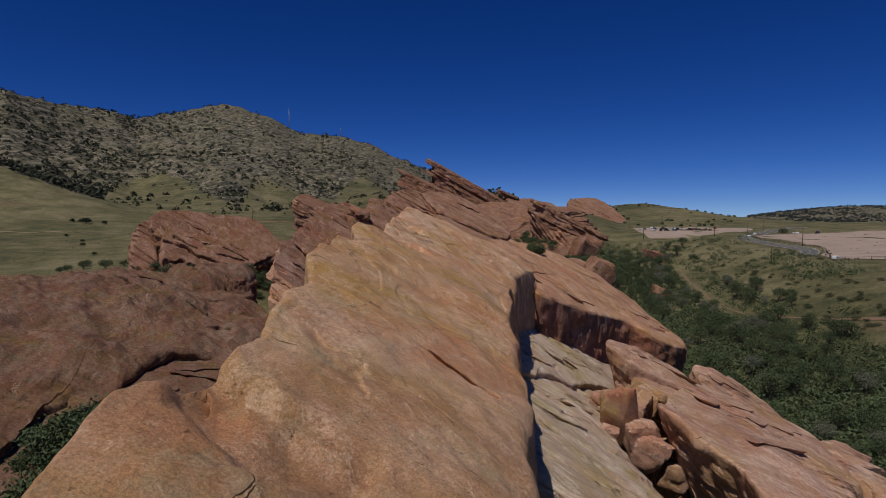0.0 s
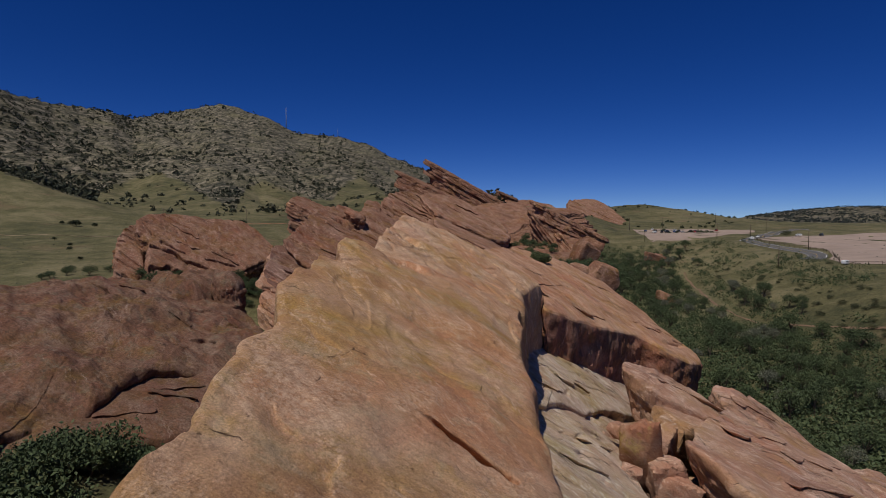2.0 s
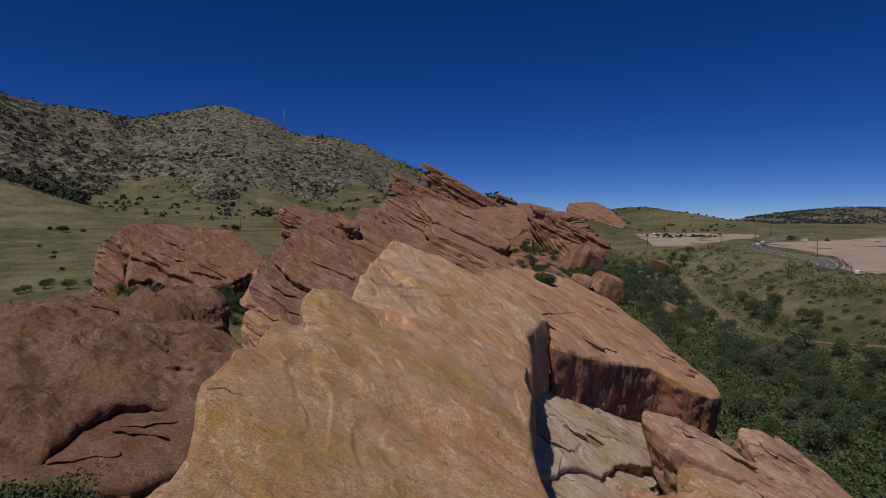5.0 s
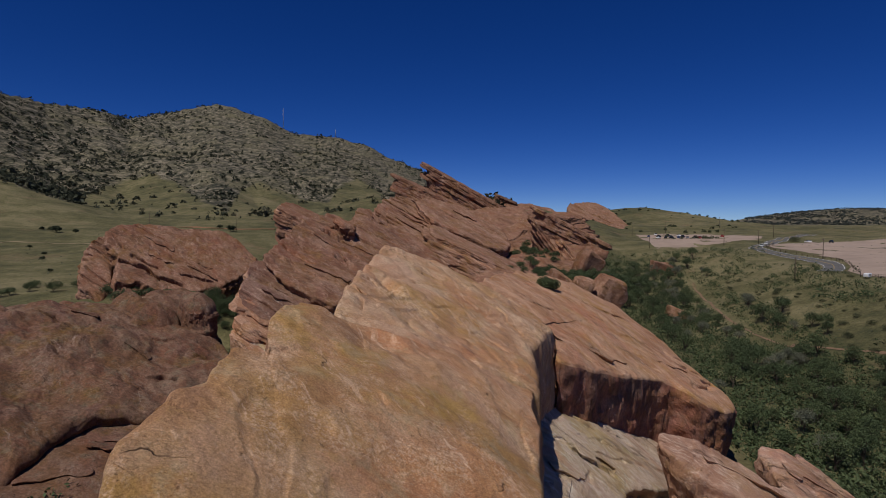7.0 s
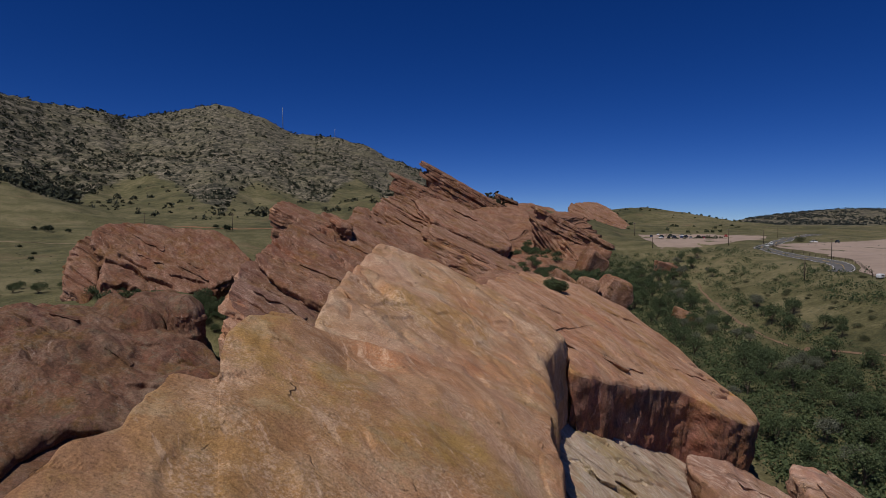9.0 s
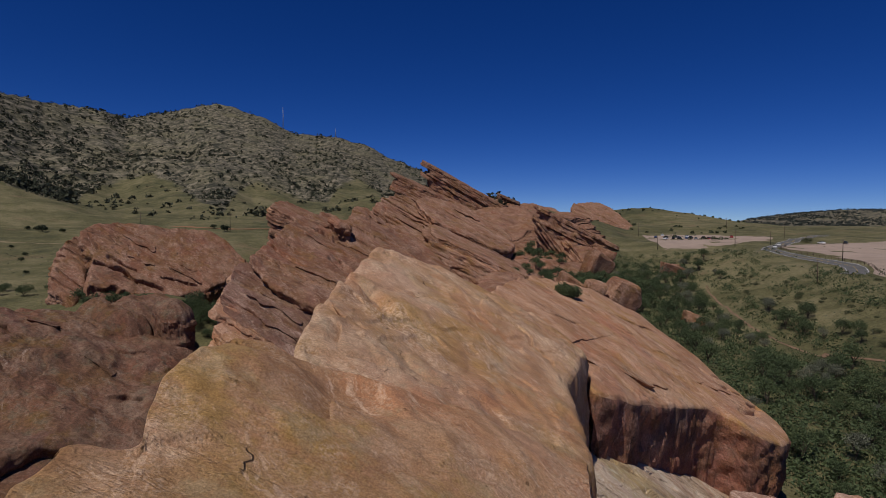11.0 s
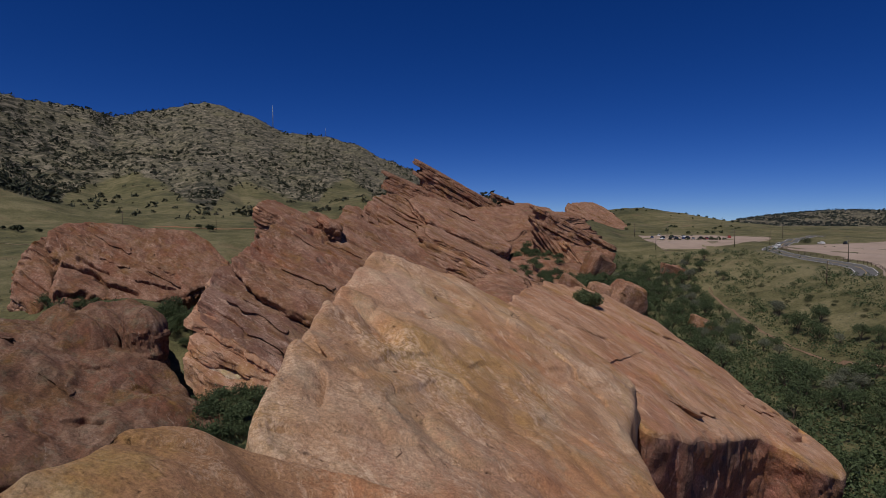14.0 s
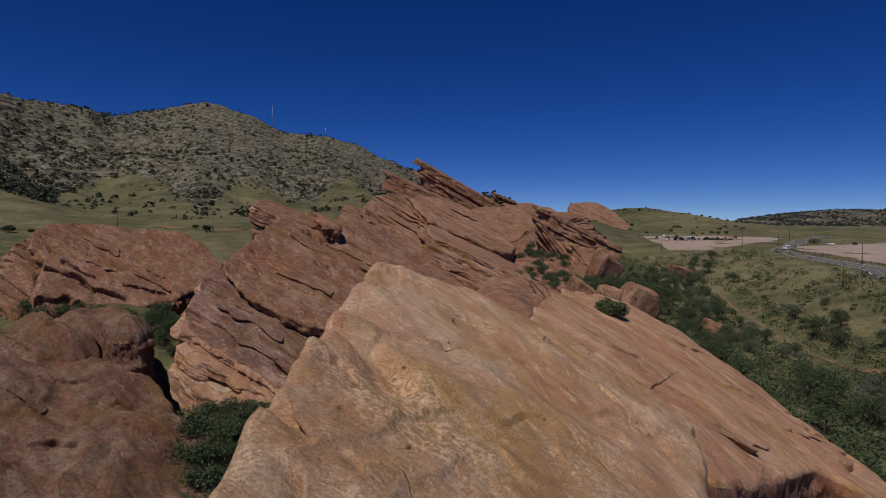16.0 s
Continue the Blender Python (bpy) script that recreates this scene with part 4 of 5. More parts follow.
slab("rock_outcrop", [(-25.8, 222), (-28.1, 247.9), (-26.2, 274.8), (-19.3, 298), (-14.8, 298), (-6.3, 276.0), (2.9, 272), (13.8, 266), (16.5, 248.7), (4, 219), (-8.9, 222), (-18.1, 224)], (-26.2, 275, 43.2, -0.5, 0.2), ROCK_EMBER,
     "brown layered sandstone slab split by a dark crack", around=480, rings=110, levels=30, edge=0.5, lumps=0.5, plates=[(-18, 263, -4, 260, 0.3, 2.2), (-10, 247, 4, 244, 0.3, 2.4), (-20, 241, -8, 238, 0.3, 2.0), (0, 232, 9, 230, 0.3, 2.0)], seed=74, lean=0.2, steps=0.2, ledge=0.8, bed=1.3, rough=0.5, flakes=False, fine=0.16, bulge=0.0, scores=(0.1, 1.0, 4.6, 0.6, 1.1, 0.8),
     cuts=[(-24.6, 262, -24.4, 240, 0.9, 2.6), (-24.4, 240, -21.6, 228, 0.8, 2.2), (-20, 270, -8, 262, 0.6, 1.2)])
slab("rock_outcrop", [(-14.4, 275.7), (-10.3, 293.2), (-3.0, 300.9), (6.1, 308.1), (16.2, 304.4), (26.0, 299.6), (28.7, 277.4), (25.3, 263.1), (17.1, 255.6), (10.9, 256.8), (2.5, 258.5), (-5.9, 257.6)], (-6.7, 300, 44.2, -0.45, 0.25), ROCK_EMBER,
     "smooth red sandstone slab standing on layered beds", around=360, levels=40, edge=0.9, steps=0.2, lean=0.35, ledge=0.9, bed=1.3, plates=[(2, 291, 14, 288, 0.3, 1.8)], seed=82, rings=70, flakes=False, lumps=0.5, fine=0.16, bulge=0.0, scores=(0.1, 1.0, 9.0, 0.6, 0.6, 0.4),
     cuts=[(-3, 283, 8, 277, 0.8, 1.6), (14, 270, 22, 266, 0.7, 1.0)])
fin(-24, 250, 37.5, 52, 22, [1.4, 0.6, 1.0, 0.7, 1.2, 0.6, 0.9, 0.7, 1.3, 0.6, 1.0, 0.7, 1.5, 0.8, 1.2, 0.8, 1.6, 0.9, 2.0, 1.0, 5.0], -0.56, 0.12, ROCK_MID, "dipping layered red sandstone beds with pale broken ends", 83, 2.2, ROCK_RED, 0.9)
fin(-7, 226, 28.5, 42, 26, [0.9, 0.5, 0.8, 0.5, 1.0, 0.6, 0.9, 0.5, 1.2, 0.7, 1.4, 0.8, 4.0], -0.46, 0.14, ROCK_EMBER, "low stepped beds of pale-edged red sandstone", 91, 1.4, ROCK_RED, 1.0)
fin(-17, 436, 75.5, 62, 30, [1.6, 0.9, 1.4, 1.0, 1.8, 0.9, 1.5, 1.1, 2.0, 1.0, 1.6, 1.0, 2.2, 1.2, 2.4, 1.2, 6.0], -0.56, 0.1, ROCK_MID, "tall jagged layered sandstone fin against the sky", 84, 1.8)
fin(-38, 424, 66, 74, 22, [1.5, 0.9, 1.6, 0.9, 1.4, 1.0, 2.0, 1.0, 1.8, 1.0, 2.4, 1.2, 6.0], -0.46, 0.1, ROCK_MID, "lower row of tilted layered sandstone beds", 92, 1.4, None, 0.8)
fin(24, 446, 50, 38, 24, [2.0, 1.2, 2.6, 1.2, 3.0, 1.6, 6.0], -0.34, 0.1, ROCK_DARK, "brown broken beds along the ridge crest", 93, 1.5)
fin(38, 470, 54.6, 16, 16, [1.4, 0.8, 1.6, 0.8, 7.0], -0.4, 0.1, ROCK_DARK, "small dark crag on the ridge crest", 94, 0.6)
fin(51, 342, 40, 42, 22, [1.8, 0.9, 1.4, 0.8, 2.0, 1.0, 1.6, 1.0, 2.2, 1.0, 2.6, 1.2, 6.0], -0.5, 0.1, ROCK_EMBER, "brown layered sandstone fin above the valley", 85, 0.9)
fin(43, 298, 33, 24, 20, [1.2, 0.9, 1.1, 0.9, 1.4, 1.0, 1.2, 1.0, 1.5, 1.0, 1.4, 1.0, 2.0, 1.2, 3.0, 2.0, 6.0], -1.35, 0.1, ROCK_EMBER, "steep thin wavy sandstone leaves with pale edges", 95, 1.2)
fin(54, 288, 24, 20, 18, [1.2, 0.9, 1.1, 0.9, 1.4, 1.0, 1.2, 1.0, 4.0], -1.25, 0.1, ROCK_RED, "steep broken sandstone leaves near the valley", 96, 1.0)
slab("rock_outcrop", [(100.7, 501.8), (108.3, 527.6), (126.3, 562.1), (148.8, 592.3), (157.7, 576.9), (161.6, 535.8), (125.6, 486), (109.9, 478), (101.1, 484)], (146.8, 585, 50.2, -0.42, 0.3), ROCK_EMBER,
     "pale red sandstone fin on a far slope", around=260, levels=40, edge=0.6, ledge=1.4, bed=2.2, seed=86, rings=60, lumps=0.6, jag=1.2, flakes=False, fine=0.3, bulge=0.0, scores=(0.2, 1.0, 14.0, 1.2, 1.6, 0.8))
for k, (at, size, turn, said) in enumerate((((49.0, 195, 12.8), (5.4, 4.6, 2.9), (10, 30, 12), "large leaning red boulder above the thicket"), ((39.2, 190, 13.8), (3.4, 3.2, 2.0), (8, 24, 10), "squared red boulder beside a larger one"),
                                            ((32.8, 192, 15.4), (5.0, 3.4, 1.5), (6, 24, -8), "flat red boulder on the ridge's edge"), ((56.3, 250, 18.1), (5.4, 4.4, 2.7), (8, 24, 10), "wide red boulder below the broken fins"),
 ((72, 300, 17), (5.5, 5.0, 3.5), (8, 24, 10), "pale red boulder at the thicket's edge"),
                                            ((100, 286, 11.2), (6.5, 3.2, 2.4), (4, 14, 8), "low pale red outcrop in the thicket"), ((103, 291, 11.6), (4.0, 2.8, 1.8), (4, 14, 30), "weathered pale outcrop above the thicket"),
                                            ((72, 196, 3.4), (3.4, 2.4, 1.8), (6, 14, 10), "small red outcrop among green trees"), ((90, 160, 0.4), (2.2, 1.3, 0.6), (4, 8, 20), "pale flat rock beside the trail"))):
    low = min(at[2] - 0.85 * size[2], float(ground_z(at[0], at[1])) - 0.8)
    high = at[2] + 0.85 * size[2]
    block((at[0], at[1], (low + high) / 2), (size[0] * 0.85, size[1] * 0.85, (high - low) / 2), turn, said, ROCK_PALE if "pale flat" in said else ROCK_MID if at[1] > 240 else ROCK_EMBER, 370 + k, 22)


# ---- lots, road, trail ----
def drape(name, outline, material, label, category, lift, step=6.0, wobble=1.0):
    """A sheet over the ground inside an outline."""
    p = spline(outline, max(60, int(len(outline) * 8)))
    p = p + wobble * np.stack([fbm(p[:, 0] / 9, p[:, 1] / 9, 0, 3, 1), fbm(p[:, 0] / 9, p[:, 1] / 9, 5, 3, 2)], 1)
    c = p.mean(0)
    s = np.linspace(0, 1, 26)[1:]
    q = c + s[:, None, None] * (p - c)
    v = np.stack([q[..., 0], q[..., 1], ground_z(q[..., 0], q[..., 1]) + lift], -1).reshape(-1, 3)
    v = np.vstack([v, [c[0], c[1], float(ground_z(c[0], c[1])) + lift]])
    m, n = len(p), len(s)
    i, j = np.meshgrid(np.arange(n - 1), np.arange(m), indexing="ij")
    k = (j + 1) % m
    f = np.stack([i * m + j, (i + 1) * m + j, (i + 1) * m + k, i * m + k], -1).reshape(-1, 4).tolist()
    f += [[n * m, a, (a + 1) % m] for a in range(m)]
    me = mesh_of(name, v, f, material)
    return tagged(new(name, me), label, category, kind="structure")


def ribbon(name, line, wide, material, label, category, lift, offset=0.0, count=120, parent=None, wobble=0.0):
    """A strip along a line over the ground."""
    p = np.array(line, float)
    t = np.linspace(0, len(p) - 1, count)
    q = np.stack([np.interp(t, np.arange(len(p)), p[:, k]) for k in (0, 1)], 1)
    kern = np.ones(9) / 9
    pad = np.pad(q, ((4, 4), (0, 0)), mode="edge")
    q = np.stack([np.convolve(pad[:, k], kern, "valid") for k in (0, 1)], 1)
    d = np.gradient(q, axis=0)
    d /= np.linalg.norm(d, axis=1)[:, None]
    nrm = np.stack([-d[:, 1], d[:, 0]], 1)
    rows = []
    for w in np.linspace(-0.5, 0.5, 5):
        off = offset + w * wide * (1 + wobble * fbm(q[:, 0] / 5, q[:, 1] / 5, w * 3, 3, 4))
        e = q + nrm * off[:, None] if isinstance(off, np.ndarray) else q + nrm * off
        rows.append(np.column_stack([e, ground_z(e[:, 0], e[:, 1]) + lift]))
    v = np.stack(rows, 1).reshape(-1, 3)
    i, j = np.meshgrid(np.arange(count - 1), np.arange(4), indexing="ij")
    f = np.stack([i * 5 + j, i * 5 + j + 1, (i + 1) * 5 + j + 1, (i + 1) * 5 + j], -1).reshape(-1, 4)
    me = mesh_of(name, v, f[:, ::-1], material)
    if parent:
        return part(name, me, parent, label), q
    return tagged(new(name, me), label, category, kind="structure"), q


drape("gravel_lot", [(172, 334), (215, 362), (330, 372), (330, 250), (240, 170), (146, 192), (134, 203), (140, 220), (153, 237), (162, 256), (163, 280)], GRAVEL,
      "wide pinkish bare gravel parking lot", "parking lot", 0.12)
drape("gravel_lot", [(118, 340), (150, 346), (190, 375), (214, 412), (190, 432), (164, 446), (140, 446), (128, 400)], GRAVEL, "gravel lot with parked cars", "parking lot", 0.12)
ROAD = [(260, 430), (225, 398), (197, 366), (172, 334), (158, 316), (151, 293), (153, 272), (154, 254), (149, 240), (140, 226), (131, 216)]
road, road_line = ribbon("road", ROAD, 7.0, ASPHALT, "curving grey two-lane asphalt road", "road", 0.16)
PAINT = plain("road_paint", (0.7, 0.7, 0.66), 0.7, 0, 0.1)
for off in (-3.1, 3.1):
    ribbon("edge_line", ROAD, 0.15, PAINT, "white edge line", "", 0.19, off, parent=road)
ribbon("centre_line", ROAD, 0.14, plain("yellow_paint", (0.6, 0.4, 0.06), 0.7, 0, 0.1), "yellow centre line", "", 0.19, 0.0, parent=road)
TRAIL = [(104, 262), (99, 240), (92, 215), (87, 196), (86, 175), (88, 160), (93, 148), (97, 135), (101, 118), (106, 100)]
ribbon("trail", TRAIL, 0.95, plain("trail_dirt", (0.2, 0.125, 0.08), 0.95, 0, 0.3, 0.5), "worn reddish dirt footpath", "path", 0.14, wobble=0.7)
ribbon("dirt_road", [(-165, 350), (-120, 345), (-90, 350), (-55, 362)], 4.0, DIRT, "pale dirt road across the meadow", "road", 0.2)
ribbon("footpath", [(-260, 250), (-205, 262), (-165, 266), (-120, 275)], 2.2, plain("dry_path", (0.24, 0.19, 0.11), 0.95, 0, 0.25, 0.5), "pale dry footpath through the meadow", "path", 0.15, wobble=0.8)

# ---- plants ----
def leaf_quads(centres, sizes, rng):
    """Small folded leaf sprays, each of its own turn."""
    n = len(centres)
    a = rng.normal(size=(n, 3))
    a /= np.linalg.norm(a, axis=1)[:, None]
    b = np.cross(a, rng.normal(size=(n, 3)))
    b /= np.linalg.norm(b, axis=1)[:, None]
    c = np.cross(a, b)
    k = sizes[:, None]
    v = np.stack([centres - a * k, centres + b * k * 0.6 + c * k * 0.2, centres + a * k, centres - b * k * 0.6 + c * k * 0.2], 1).reshape(-1, 3)
    f = np.arange(4 * n).reshape(-1, 4)
    return v, f


def crown_points(n, radius, height, base, rng, clumps=9):
    """Leaf places in uneven clumps that make up a crown."""
    u = rng.normal(size=(clumps, 3))
    u /= np.linalg.norm(u, axis=1)[:, None]
    u[:, 2] = np.abs(u[:, 2]) * 1.1 - 0.35
    hubs = u * np.array([radius, radius, height * 0.5]) * rng.uniform(0.35, 0.75, (clumps, 1)) + [0, 0, base + height * 0.45]
    size = rng.uniform(0.28, 0.48, clumps) * radius
    which = rng.integers(0, clumps, n)
    d = rng.normal(size=(n, 3))
    d /= np.linalg.norm(d, axis=1)[:, None]
    p = hubs[which] + d * (size[which] * rng.uniform(0.2, 1.15, n) ** 0.7)[:, None] * [1, 1, 0.85]
    p[:, 2] = np.maximum(p[:, 2], base * 0.3 + 0.05)
    return p, hubs


def limb(bm, a, b, r0, r1, sides=6):
    a, b = Vector(a), Vector(b)
    d = (b - a).normalized()
    side = d.orthogonal().normalized()
    up = d.cross(side)
    rings = []
    for p, r in ((a, r0), ((a + b) / 2 + side * r0 * 0.6, (r0 + r1) / 2), (b, r1)):
        rings.append([bm.verts.new(p + (side * math.cos(w) + up * math.sin(w)) * r) for w in [2 * math.pi * k / sides for k in range(sides)]])
    for lo, hi in zip(rings, rings[1:]):
        for k in range(sides):
            bm.faces.new((lo[k], lo[(k + 1) % sides], hi[(k + 1) % sides], hi[k]))


def make_tree(name, radius, height, trunk, leaf, material, seed, count=900, label="", group="", category="tree"):
    rng = np.random.default_rng(seed)
    root = tagged(new(name), label, category, group)
    p, hubs = crown_points(count, radius, height - trunk, trunk, rng, clumps=int(rng.integers(24, 34)))
    v, f = leaf_quads(p, rng.uniform(0.6, 1.25, count) * leaf, rng)
    part("crown", mesh_of("crown", v, f, material, False), root)
    bm = bmesh.new()
    thick = 0.035 * height
    fork = (rng.normal(0, 0.1), rng.normal(0, 0.1), trunk + 0.1)
    limb(bm, (0, 0, -0.5), fork, thick, thick * 0.7, 7)
    for h in hubs[:6]:
        limb(bm, fork, tuple(h), thick * 0.55, thick * 0.12, 5)
    me = bpy.data.meshes.new("trunk")
    bm.to_mesh(me)
    bm.free()
    me.materials.append(BARK)
    soften(me)
    part("trunk", me, root)
    return root


def spread(models, places, rng, lo, hi):
    """Copies of the models at the places, each turned and scaled."""
    used = set()
    for x, y, k, *lift in places:
        m = models[int(rng.integers(len(models)))]
        size = rng.uniform(lo, hi) * k
        at = Matrix.Translation((x, y, float(ground_z(x, y)) - 0.05 + sum(lift))) @ Matrix.Rotation(rng.uniform(0, 6.28), 4, 'Z') @ Matrix.Diagonal((size, size, size * rng.uniform(0.85, 1.15), 1))
        if m.name in used:
            ob = copy_thing(m, Matrix())
        else:
            ob = m
            used.add(m.name)
        ob.matrix_basis = at
    for m in models:
        if m.name not in used:
            for c in list(m.children_recursive):
                bpy.data.objects.remove(c)
            bpy.data.objects.remove(m)


def creek_x(y):
    return 62 + 0.16 * y


def blocked(x, y):
    """Where rock stands, so nothing grows."""
    ridge = 46 if y < 112 else (40 if y < 140 else 58 if y < 280 else 95)
    return x < ridge


def off_trail(x, y):
    x, y = np.asarray(x, float), np.asarray(y, float)
    best = np.full(x.shape, 1e9)
    for (x1, y1), (x2, y2) in zip(TRAIL, TRAIL[1:]):
        ax, ay = x2 - x1, y2 - y1
        u = np.clip(((x - x1) * ax + (y - y1) * ay) / (ax * ax + ay * ay), 0, 1)
        best = np.minimum(best, np.hypot(x - x1 - u * ax, y - y1 - u * ay))
    return best


rng = np.random.default_rng(11)
TREES = [make_tree("tree", 2.7, 5.6, 0.8, 0.16, LEAF, 100 + k, 1050, "leafy green streamside tree in a thicket", "valley trees") for k in range(5)]
GREYS = [make_tree("tree", 2.5, 5.4, 0.8, 0.15, LEAF_GREY, 120 + k, 1050, "grey-green willow-like tree by the creek", "valley trees") for k in range(3)]
SHRUBS = [make_tree("shrub", 1.7, 1.3, 0.05, 0.1, LEAF_OLIVE, 140 + k, 620, "low dark green scrub oak shrub on grass", "meadow shrubs", "shrub") for k in range(4)]
SHRUBS_G = [make_tree("shrub", 1.6, 2.2, 0.15, 0.1, LEAF, 150 + k, 950, "dense green shrub among rocks", "rock shrubs", "shrub") for k in range(3)]
valley, greys, tries = [], [], 0
while len(valley) + len(greys) < 235 and tries < 6000:
    tries += 1
    y = rng.uniform(40, 300)
    x = creek_x(y) + rng.normal(-12, 15)
    if blocked(x, y) or x > creek_x(y) + 10 or off_trail(x, y) < 5.0 or fbm(x / 18, y / 18, 0, 2, 77) < -0.25:
        continue
    if any((x - a) ** 2 + (y - b) ** 2 < 9 for a, b, _ in valley + greys):
        continue
    (greys if rng.random() < 0.22 else valley).append((x, y, 1.0 if y > 90 else 0.85))
valley += [(66 + rng.normal(0, 5), 212 + rng.normal(0, 16), 1.15) for _ in range(22)] + [(76 + rng.normal(0, 5), 262 + rng.normal(0, 14), 1.15) for _ in range(16)]
valley += [(60, 230, 1.6), (64, 234, 1.7), (58.5, 238, 1.5), (67, 227, 1.5), (65, 243, 1.6), (70, 236, 1.4), (62, 222, 1.4)]
spread(TREES, valley, rng, 0.6, 1.15)
spread(GREYS, greys, rng, 0.6, 1.1)
meadow = []
while len(meadow) < 125:
    y = rng.uniform(60, 330)
    x = creek_x(y) + rng.uniform(6, 75)
    w = x - creek_x(y)
    if w > 22 + 25 * (fbm(x / 30, y / 30, 0, 2, 55) + 0.35) or (y > 205 and x > 120):
        if rng.random() > 0.05 or x > 118:
            continue
    meadow.append((x, y, 1.0))
meadow += [(101.2, 163.6, 1.6), (121, 246, 1.3), (111, 245, 1.2), (132, 290, 1.2), (212, 372, 3.6), (107, 150, 1.5), (104, 146, 1.6)]
spread(SHRUBS, meadow, rng, 0.4, 1.05)
gaps = []
for cx, cy, sx, sy, n in ((-41, 63, 4, 5, 34), (-38, 138, 3, 4, 14), (-25, 106, 2.5, 5, 16), (-19, 98, 4, 8, 12), (-62, 143, 7, 2.5, 14), (-51, 147, 3, 2.5, 16), (-33, 113, 3, 4, 14), (-100, 150, 8, 8, 8), (-48, 190, 2, 8, 4),
                          (-31, 131, 4, 3, 16), (-29, 117, 3, 4, 14), (38, 205, 4, 12, 9), (34, 235, 4, 10, 10), (38, 285, 4, 14, 12), (45, 300, 5, 16, 10), (48, 215, 6, 10, 8), (50, 236, 5, 4, 12), (42, 240, 4, 4, 8), (60, 238, 4, 4, 8)):
    gaps += [(cx + rng.normal(0, sx), cy + rng.normal(0, sy), 1.5 if cx > 20 else 2.0 if cy < 80 else 1.3 if cy < 142 else 1.15, 3.6 if cx > 20 else 0.0) for _ in range(n)]
spread(SHRUBS_G, gaps, rng, 0.7, 1.35)
left_bushes = [(-191, 297, 1.4), (-196, 300, 0.9), (-181, 296, 0.8), (-204, 305, 0.8), (-150, 230, 0.5), (-140, 215, 0.6), (-120, 190, 0.5), (-170, 250, 0.6), (-118, 330, 1.6), (-90, 335, 1.3), (-130, 345, 1.1)]
LEFTS = [make_tree("shrub", 1.7, 2.4, 0.2, 0.26, LEAF_DARK, 170 + k, 420, "rounded dark bush on the dry meadow", "left meadow bushes", "shrub") for k in range(2)]
spread(LEFTS, left_bushes, rng, 0.9, 1.3)


def scrub(name, places, radii, leaves, material, label, seed, broad=1.0):
    """Countless far bushes as one mesh of leaf sprays."""
    g = np.random.default_rng(seed)
    n = len(places)
    d = g.normal(size=(n, leaves, 3))
    d /= np.linalg.norm(d, axis=2)[..., None]
    d[..., 2] = np.abs(d[..., 2]) * 1.1
    r = radii[:, None, None]
    p = places[:, None, :] + d * r * g.uniform(0.5, 1.0, (n, leaves, 1)) * g.uniform(0.75, 1.25, (n, 1, 3))
    v, f = leaf_quads(p.reshape(-1, 3), np.repeat(radii, leaves) * g.uniform(0.3, 0.6, n * leaves) * broad, g)
    return tagged(new(name, mesh_of(name, v, f, material, False)), label, "scrub", kind="stuff")


def scatter(n, px_range, y_range, keep, seed):
    g = np.random.default_rng(seed)
    y = np.exp(g.uniform(np.log(y_range[0]), np.log(y_range[1]), n))
    px = g.uniform(*px_range, n)
    x = (px - 784) / 1022 * y
    ok = keep(x, y, px) > g.random(n)
    x, y = x[ok], y[ok]
    return np.column_stack([x, y, ground_z(x, y)])


LEAF_HILL = leaf_material("leaves_juniper", (0.022, 0.027, 0.015), (0.05, 0.056, 0.033))


def on_mountain(x, y, px):
    z = ground_z(x, y)
    rock = stoniness(x, y, z)
    patch = smooth(-0.35, 0.3, fbm(x * 0.008, y * 0.005, 0, 4, 31))
    return np.where(y > 400, 0.012 + rock * (0.2 + 0.7 * patch), 0)


def by_the_foot(x, y, px):
    z = ground_z(x, y)
    rock = stoniness(x, y, z)
    return np.where((y > 380) & (z > 30), 0.05 + 0.7 * rock * smooth(420, 220, px + 90 * fbm(x * 0.01, y * 0.006, 3, 3, 35)) + 0.5 * rock * (1 - rock), 0)


pts = scatter(26000, (-250, 900), (400, 2100), on_mountain, 5)
far_off = 0.6 + pts[:, 1] / 1900
scrub("mountain_scrub", pts, np.random.default_rng(6).gamma(2.6, 0.62, len(pts)) * far_off + 0.5, 12, LEAF_HILL, "scattered dark junipers and scrub on the mountain", 7, 0.95)
pts = scatter(5200, (-250, 900), (390, 1700), by_the_foot, 25)
scrub("hill_junipers", pts, np.random.default_rng(26).gamma(4.0, 0.62, len(pts)) + 0.8, 26, LEAF_HILL, "round dark junipers dotting the lower mountain slope", 27, 0.75)
# leaf colour with the blue of distance haze mixed in
LEAF_HAZED = leaf_material("leaves_far", (0.022, 0.03, 0.025), (0.05, 0.058, 0.05))
pts = scatter(3600, (1230, 1750), (1700, 2450), lambda x, y, px: np.where(px > 1300, 0.95 * smooth(-0.7, 0.1, fbm(x / 90, y / 90, 0, 3, 19)), 0), 8)
scrub("ridge_woods", pts, np.random.default_rng(9).uniform(2.6, 6.5, len(pts)), 10, LEAF_HAZED, "dark wooded ridge on the horizon", 10)
pts = scatter(500, (760, 1300), (380, 800), lambda x, y, px: np.where(fbm(x / 40, y / 40, 0, 2, 9) > 0.1, 0.8, 0.05), 12)
scrub("crest_scrub", pts, np.random.default_rng(13).uniform(0.7, 2.0, len(pts)), 26, LEAF_DARK, "scattered shrubs on the ridge and knoll", 14)


